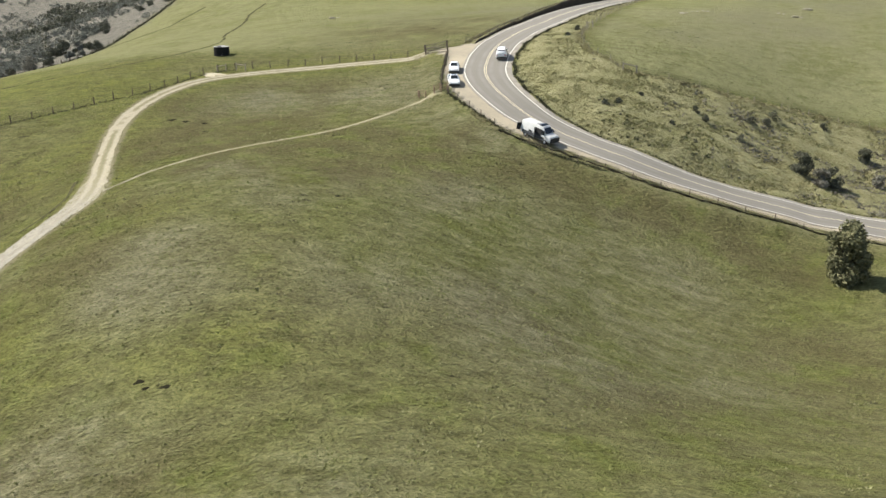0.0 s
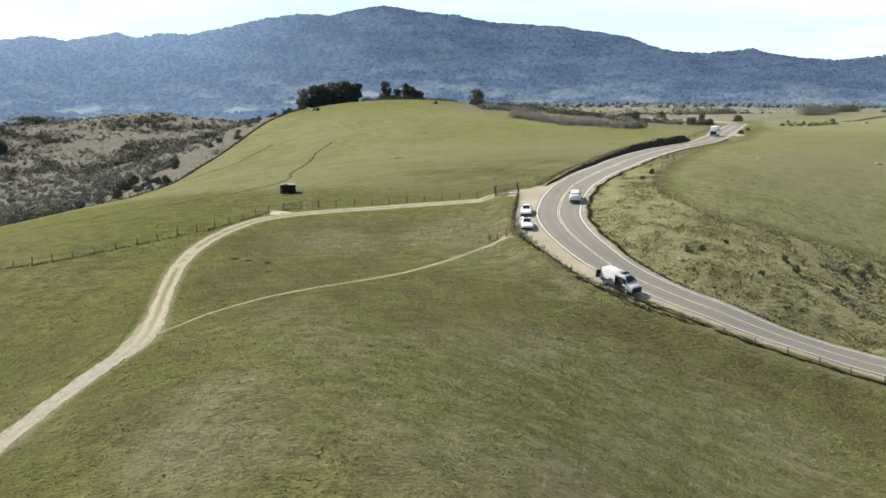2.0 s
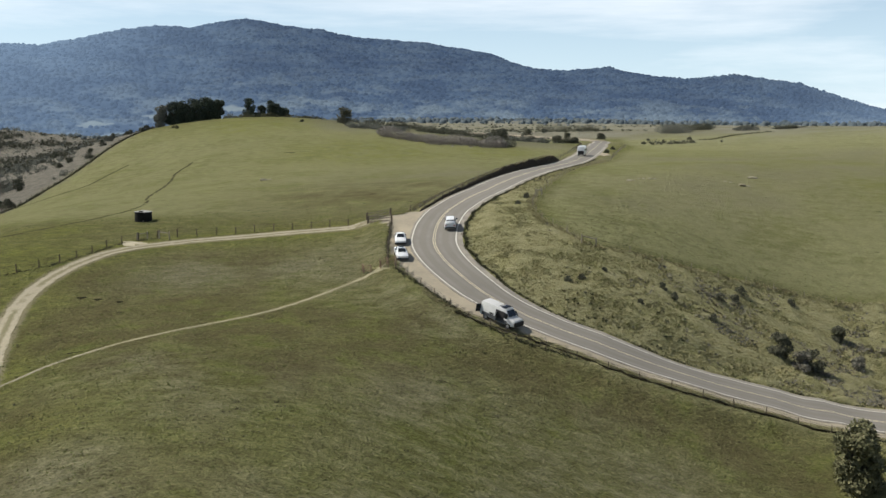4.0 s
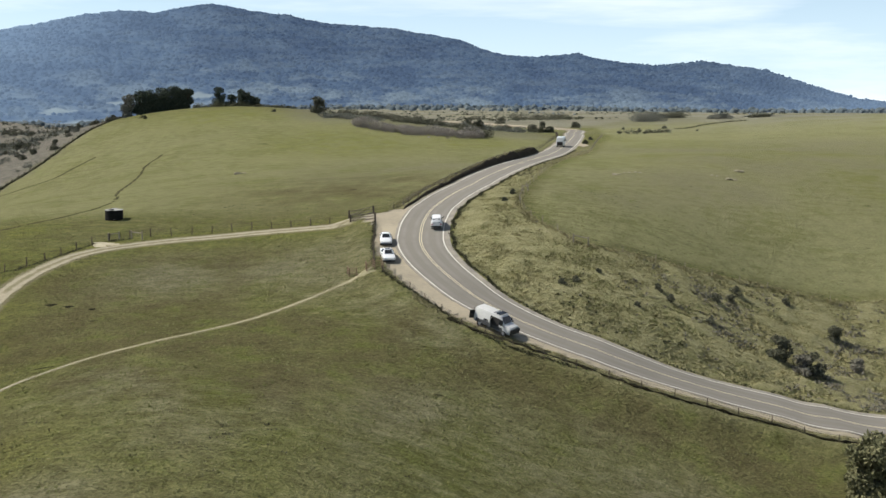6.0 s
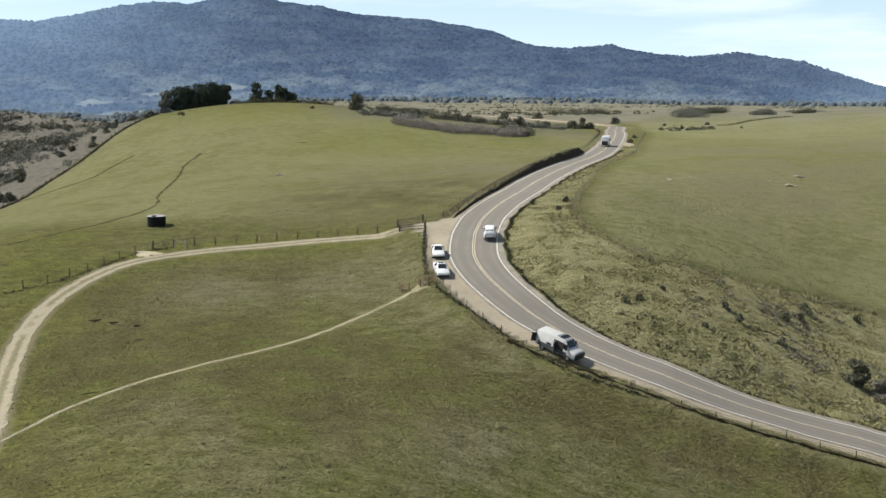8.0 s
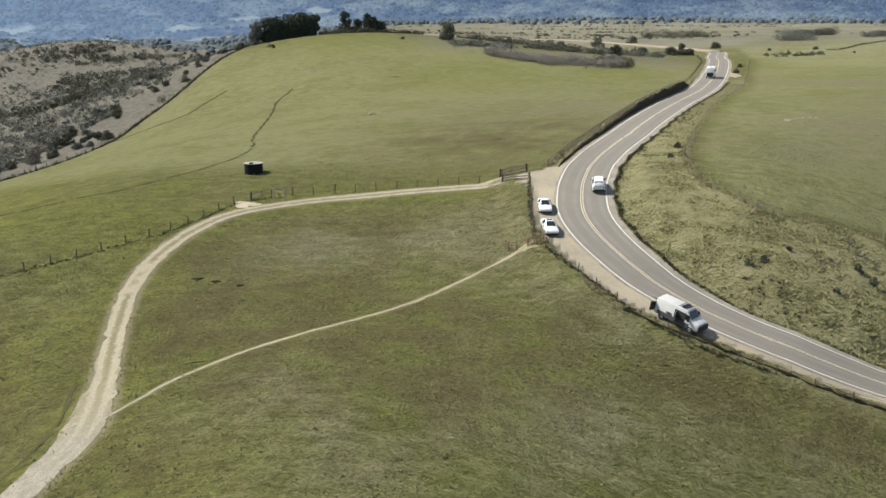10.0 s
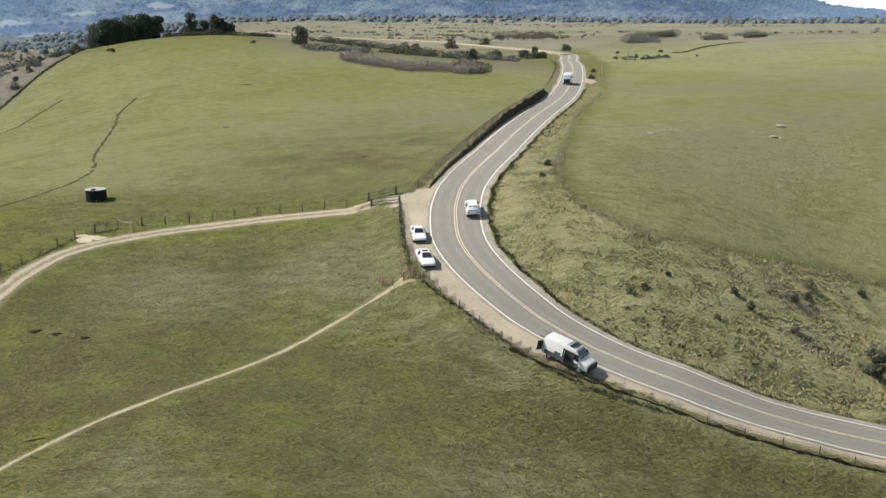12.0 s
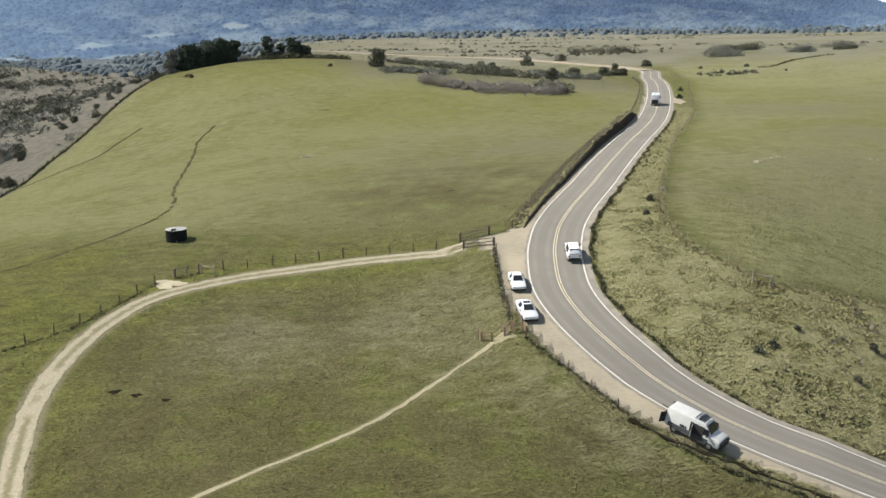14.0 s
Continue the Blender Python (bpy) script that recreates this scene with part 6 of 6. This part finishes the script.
def sedan(x, y, heading, label, sunroof=False, lift=0.02):
    ob = new("sedan_car")
    st = [(-2.25, 0.42, 0.74, 0.80, 0.70, 0.60), (-2.05, 0.30, 0.90, 0.97, 0.83, 0.70), (-1.45, 0.24, 0.93, 1.02, 0.88, 0.70), (-0.80, 0.24, 0.94, 1.38, 0.89, 0.58),
          (0.20, 0.24, 0.92, 1.42, 0.89, 0.58), (1.00, 0.24, 0.90, 0.98, 0.88, 0.70), (1.85, 0.27, 0.78, 0.86, 0.86, 0.66), (2.20, 0.38, 0.64, 0.70, 0.74, 0.56)]
    part("body", shell(st), WHITE_PAINT, ob, smooth=True)
    glaze(ob, st, (4, 5), (3, 2), ((3, 4),))
    wheels(ob, (-1.35, 1.38), 0.87, 0.32)
    trim_lamps(ob, 2.18, -2.24, 0.86, 0.66)
    mirrors(ob, 0.75, 0.86, 0.95, 0.06)
    if sunroof:
        bm = bmesh.new()
        box(bm, -0.55, -0.38, 1.425, -0.1, 0.38, 1.455, 0.01)
        part("sunroof", bm, DARK_GLASS, ob, "dark glass sunroof")
    return stand(ob, x, y, heading, label, "car", "", lift)


sedan(-1.4, 91.2, -86, "white rounded sedan parked on the gravel lay-by facing the bend", lift=0.03)
sedan(-0.8, 83.0, -80, "white sedan with dark sunroof parked on the lay-by", sunroof=True, lift=0.03)


def suv(x, y, heading, label):
    ob = new("station_wagon_car")
    st = [(-2.35, 0.45, 0.95, 1.05, 0.80, 0.70), (-2.25, 0.34, 1.02, 1.30, 0.90, 0.68), (-1.85, 0.30, 1.05, 1.72, 0.92, 0.66), (0.25, 0.30, 1.05, 1.75, 0.93, 0.66), (1.05, 0.30, 1.02, 1.12, 0.93, 0.74), (2.0, 0.34, 0.92, 1.0, 0.90, 0.70), (2.3, 0.44, 0.74, 0.82, 0.80, 0.62)]
    part("body", shell(st), WHITE_PAINT, ob, smooth=True)
    glaze(ob, st, (3, 4), (2, 0), ((2, 3),))
    wheels(ob, (-1.4, 1.45), 0.91, 0.37)
    trim_lamps(ob, 2.28, -2.34, 0.88, 0.82)
    mirrors(ob, 0.85, 0.9, 1.05)
    return stand(ob, x, y, heading, label, "car", "", 0.2)


suv(6.4, 100.0, 89, "white station wagon driving round the bend")


def camper_van(x, y, heading):
    ob = new("camper_van")
    st = [(-2.75, 0.55, 1.15, 2.08, 0.97, 0.86), (-2.66, 0.42, 1.15, 2.22, 1.00, 0.87), (0.72, 0.40, 1.15, 2.24, 1.01, 0.87), (1.06, 0.40, 1.16, 2.14, 1.01, 0.83), (1.66, 0.42, 1.22, 1.38, 1.00, 0.90), (2.48, 0.46, 1.14, 1.28, 0.99, 0.89), (2.64, 0.52, 1.04, 1.18, 0.97, 0.87)]
    part("body", shell(st), VAN_PAINT, ob, smooth=True)
    glaze(ob, st, (3, 4), None, ())
    wheels(ob, (-1.75, 1.75), 0.98, 0.37)
    trim_lamps(ob, 2.68, -2.74, 0.95, 0.85)
    mirrors(ob, 1.45, 0.98, 1.3, 0.16)
    near, out = -1, -1.01                                   # the side that faces the meadow
    bm = bmesh.new()
    box(bm, -0.35, out - 0.012, 0.5, 1.0, out + 0.3, 1.9, 0.02)
    part("side_opening", bm, CABIN, ob, "dark open side doorway")
    for hx, ang in ((-0.15, 68), (0.85, -62)):
        bm = bmesh.new()
        box(bm, 0, -0.02, 0.48, 0.52, 0.03, 1.82, 0.015, pose(hx, out, 0, 0, 0, -ang if hx < 0 else 180 + ang + 0))
        d = part("side_door", bm, GREY_PANEL, ob, "open grey side door")
        bm = bmesh.new()
        box(bm, 0.08, -0.032, 1.2, 0.44, 0.042, 1.72, 0.01, pose(hx, out, 0, 0, 0, -ang if hx < 0 else 180 + ang + 0))
        part("door_window", bm, DARK_GLASS, d)
    for x0, x1 in ((-2.35, -1.75), (-1.55, -0.65)):
        for s in (1,):
            bm = bmesh.new()
            box(bm, x0, s * 0.94 - 0.03, 1.42, x1, s * 0.94 + 0.03, 1.82, 0.02)
            part("side_window", bm, DARK_GLASS, ob, "small dark side window")
    for s in (-1, 1):
        bm = bmesh.new()
        box(bm, 0.98, s * 0.96 - 0.04, 1.24, 1.50, s * 0.96 + 0.03, 1.86, 0.02)
        part("cab_window", bm, DARK_GLASS, ob, "dark cab side glass")
        bm = bmesh.new()
        box(bm, -2.4, s * 1.0 - 0.025, 0.5, 1.55, s * 1.0 + 0.025, 0.95, 0.02)
        part("lower_panel", bm, SHADED_PANEL, ob, "grey lower side panel darkened for shade")
    bm = bmesh.new()
    box(bm, -2.77, -0.8, 0.6, -2.70, 0.8, 2.05, 0.02)
    part("rear_opening", bm, CABIN, ob, "dark open tailgate opening")
    for s, ang in ((-1, 100), (1, -75)):
        m = pose(-2.74, s * 0.9, 0, 0, 0, 180 + ang * 0.6)
        bm = bmesh.new()
        box(bm, 0, -0.03, 0.7, 0.66, 0.03, 1.75, 0.02, m)
        d = part("rear_door", bm, CABIN, ob, "open rear door with dark lining")
        bm = bmesh.new()
        box(bm, 0.1, -0.04, 1.25, 0.56, 0.04, 1.65, 0.015, m)
        part("door_window", bm, DARK_GLASS, d)
    bm = bmesh.new()
    box(bm, 0.12, -0.66, 2.28, 0.66, 0.66, 2.35, 0.02)
    part("roof_panel", bm, DARK_GLASS, ob, "dark roof vent and solar panel")
    bm = bmesh.new()
    for k in range(3):
        rod(bm, (-0.12 + k * 0.46, -0.80, 2.33), (-0.12 + k * 0.46, 0.80, 2.33), 0.035, None, 6)
    part("roof_rack", bm, BLACK_PLASTIC, ob)
    bm = bmesh.new()
    rod(bm, (-2.85, -0.35, 1.15), (-3.05, -0.35, 1.15), 0.36, None, 20)
    part("spare_wheel", bm, RUBBER, ob, "black spare wheel on the rear door")
    bm = bmesh.new()
    box(bm, 2.60, -0.9, 0.48, 2.84, 0.9, 1.08, 0.05)
    part("push_bar", bm, BLACK_PLASTIC, ob)
    bm = bmesh.new()
    rod(bm, (-2.7, 0.55, 1.30), (-4.05, 0.75, 1.22), 0.035, 0.03, 7)
    part("pole", bm, BLACK_PLASTIC, ob, "dark pole sticking out of the open rear")
    for k, (x0, x1) in enumerate(((-1.25, -1.15), (-1.08, -0.82), (-0.74, -0.62))):
        bm = bmesh.new()
        box(bm, x0, -1.035, 1.0, x1, -0.97, 1.22, 0.004)
        part("lettering_bar", bm, BLACK_PLASTIC, ob, "dark painted mark on the side")
    return stand(ob, x, y, heading, "white camper van with open side and rear doors on the verge", "van", "", 0.02)


camper_van(13.0, 61.3, -39)


def motorhome(x, y, heading):
    ob = new("motorhome")
    st = [(-3.6, 0.6, 1.8, 3.05, 1.15, 1.05), (-3.5, 0.5, 1.8, 3.15, 1.18, 1.08), (2.3, 0.5, 1.8, 3.2, 1.18, 1.08), (2.9, 0.5, 1.7, 3.0, 1.16, 1.02), (3.3, 0.55, 1.35, 1.9, 1.1, 0.9), (3.7, 0.6, 1.0, 1.15, 1.0, 0.8)]
    part("body", shell(st), WHITE_PAINT, ob, smooth=True)
    glaze(ob, st, (3, 4), None, ())
    wheels(ob, (-2.0, 2.4), 1.12, 0.42, 0.28)
    trim_lamps(ob, 3.68, -3.6, 1.05, 0.95)
    mirrors(ob, 2.95, 1.14, 1.7, 0.16)
    bm = bmesh.new()
    box(bm, -3.66, -0.95, 0.65, -3.55, 0.95, 1.75, 0.03)
    part("rear_panel", bm, CABIN, ob, "dark lower rear panel")
    for s in (-1, 1):
        for x0 in (-2.6, -0.6, 0.9):
            bm = bmesh.new()
            box(bm, x0, s * 1.15 - 0.04, 1.75, x0 + 1.0, s * 1.15 + 0.04, 2.35, 0.03)
            part("side_window", bm, DARK_GLASS, ob, "dark side glass")
    bm = bmesh.new()
    box(bm, -1.6, -0.4, 3.19, -0.7, 0.4, 3.42, 0.05)
    part("roof_vent", bm, WHITE_PAINT, ob)
    return stand(ob, x, y, heading, "white motorhome with a dark rear driving up the road", "motorhome", "", 0.2)


motorhome(48.6, 255.5, 76)
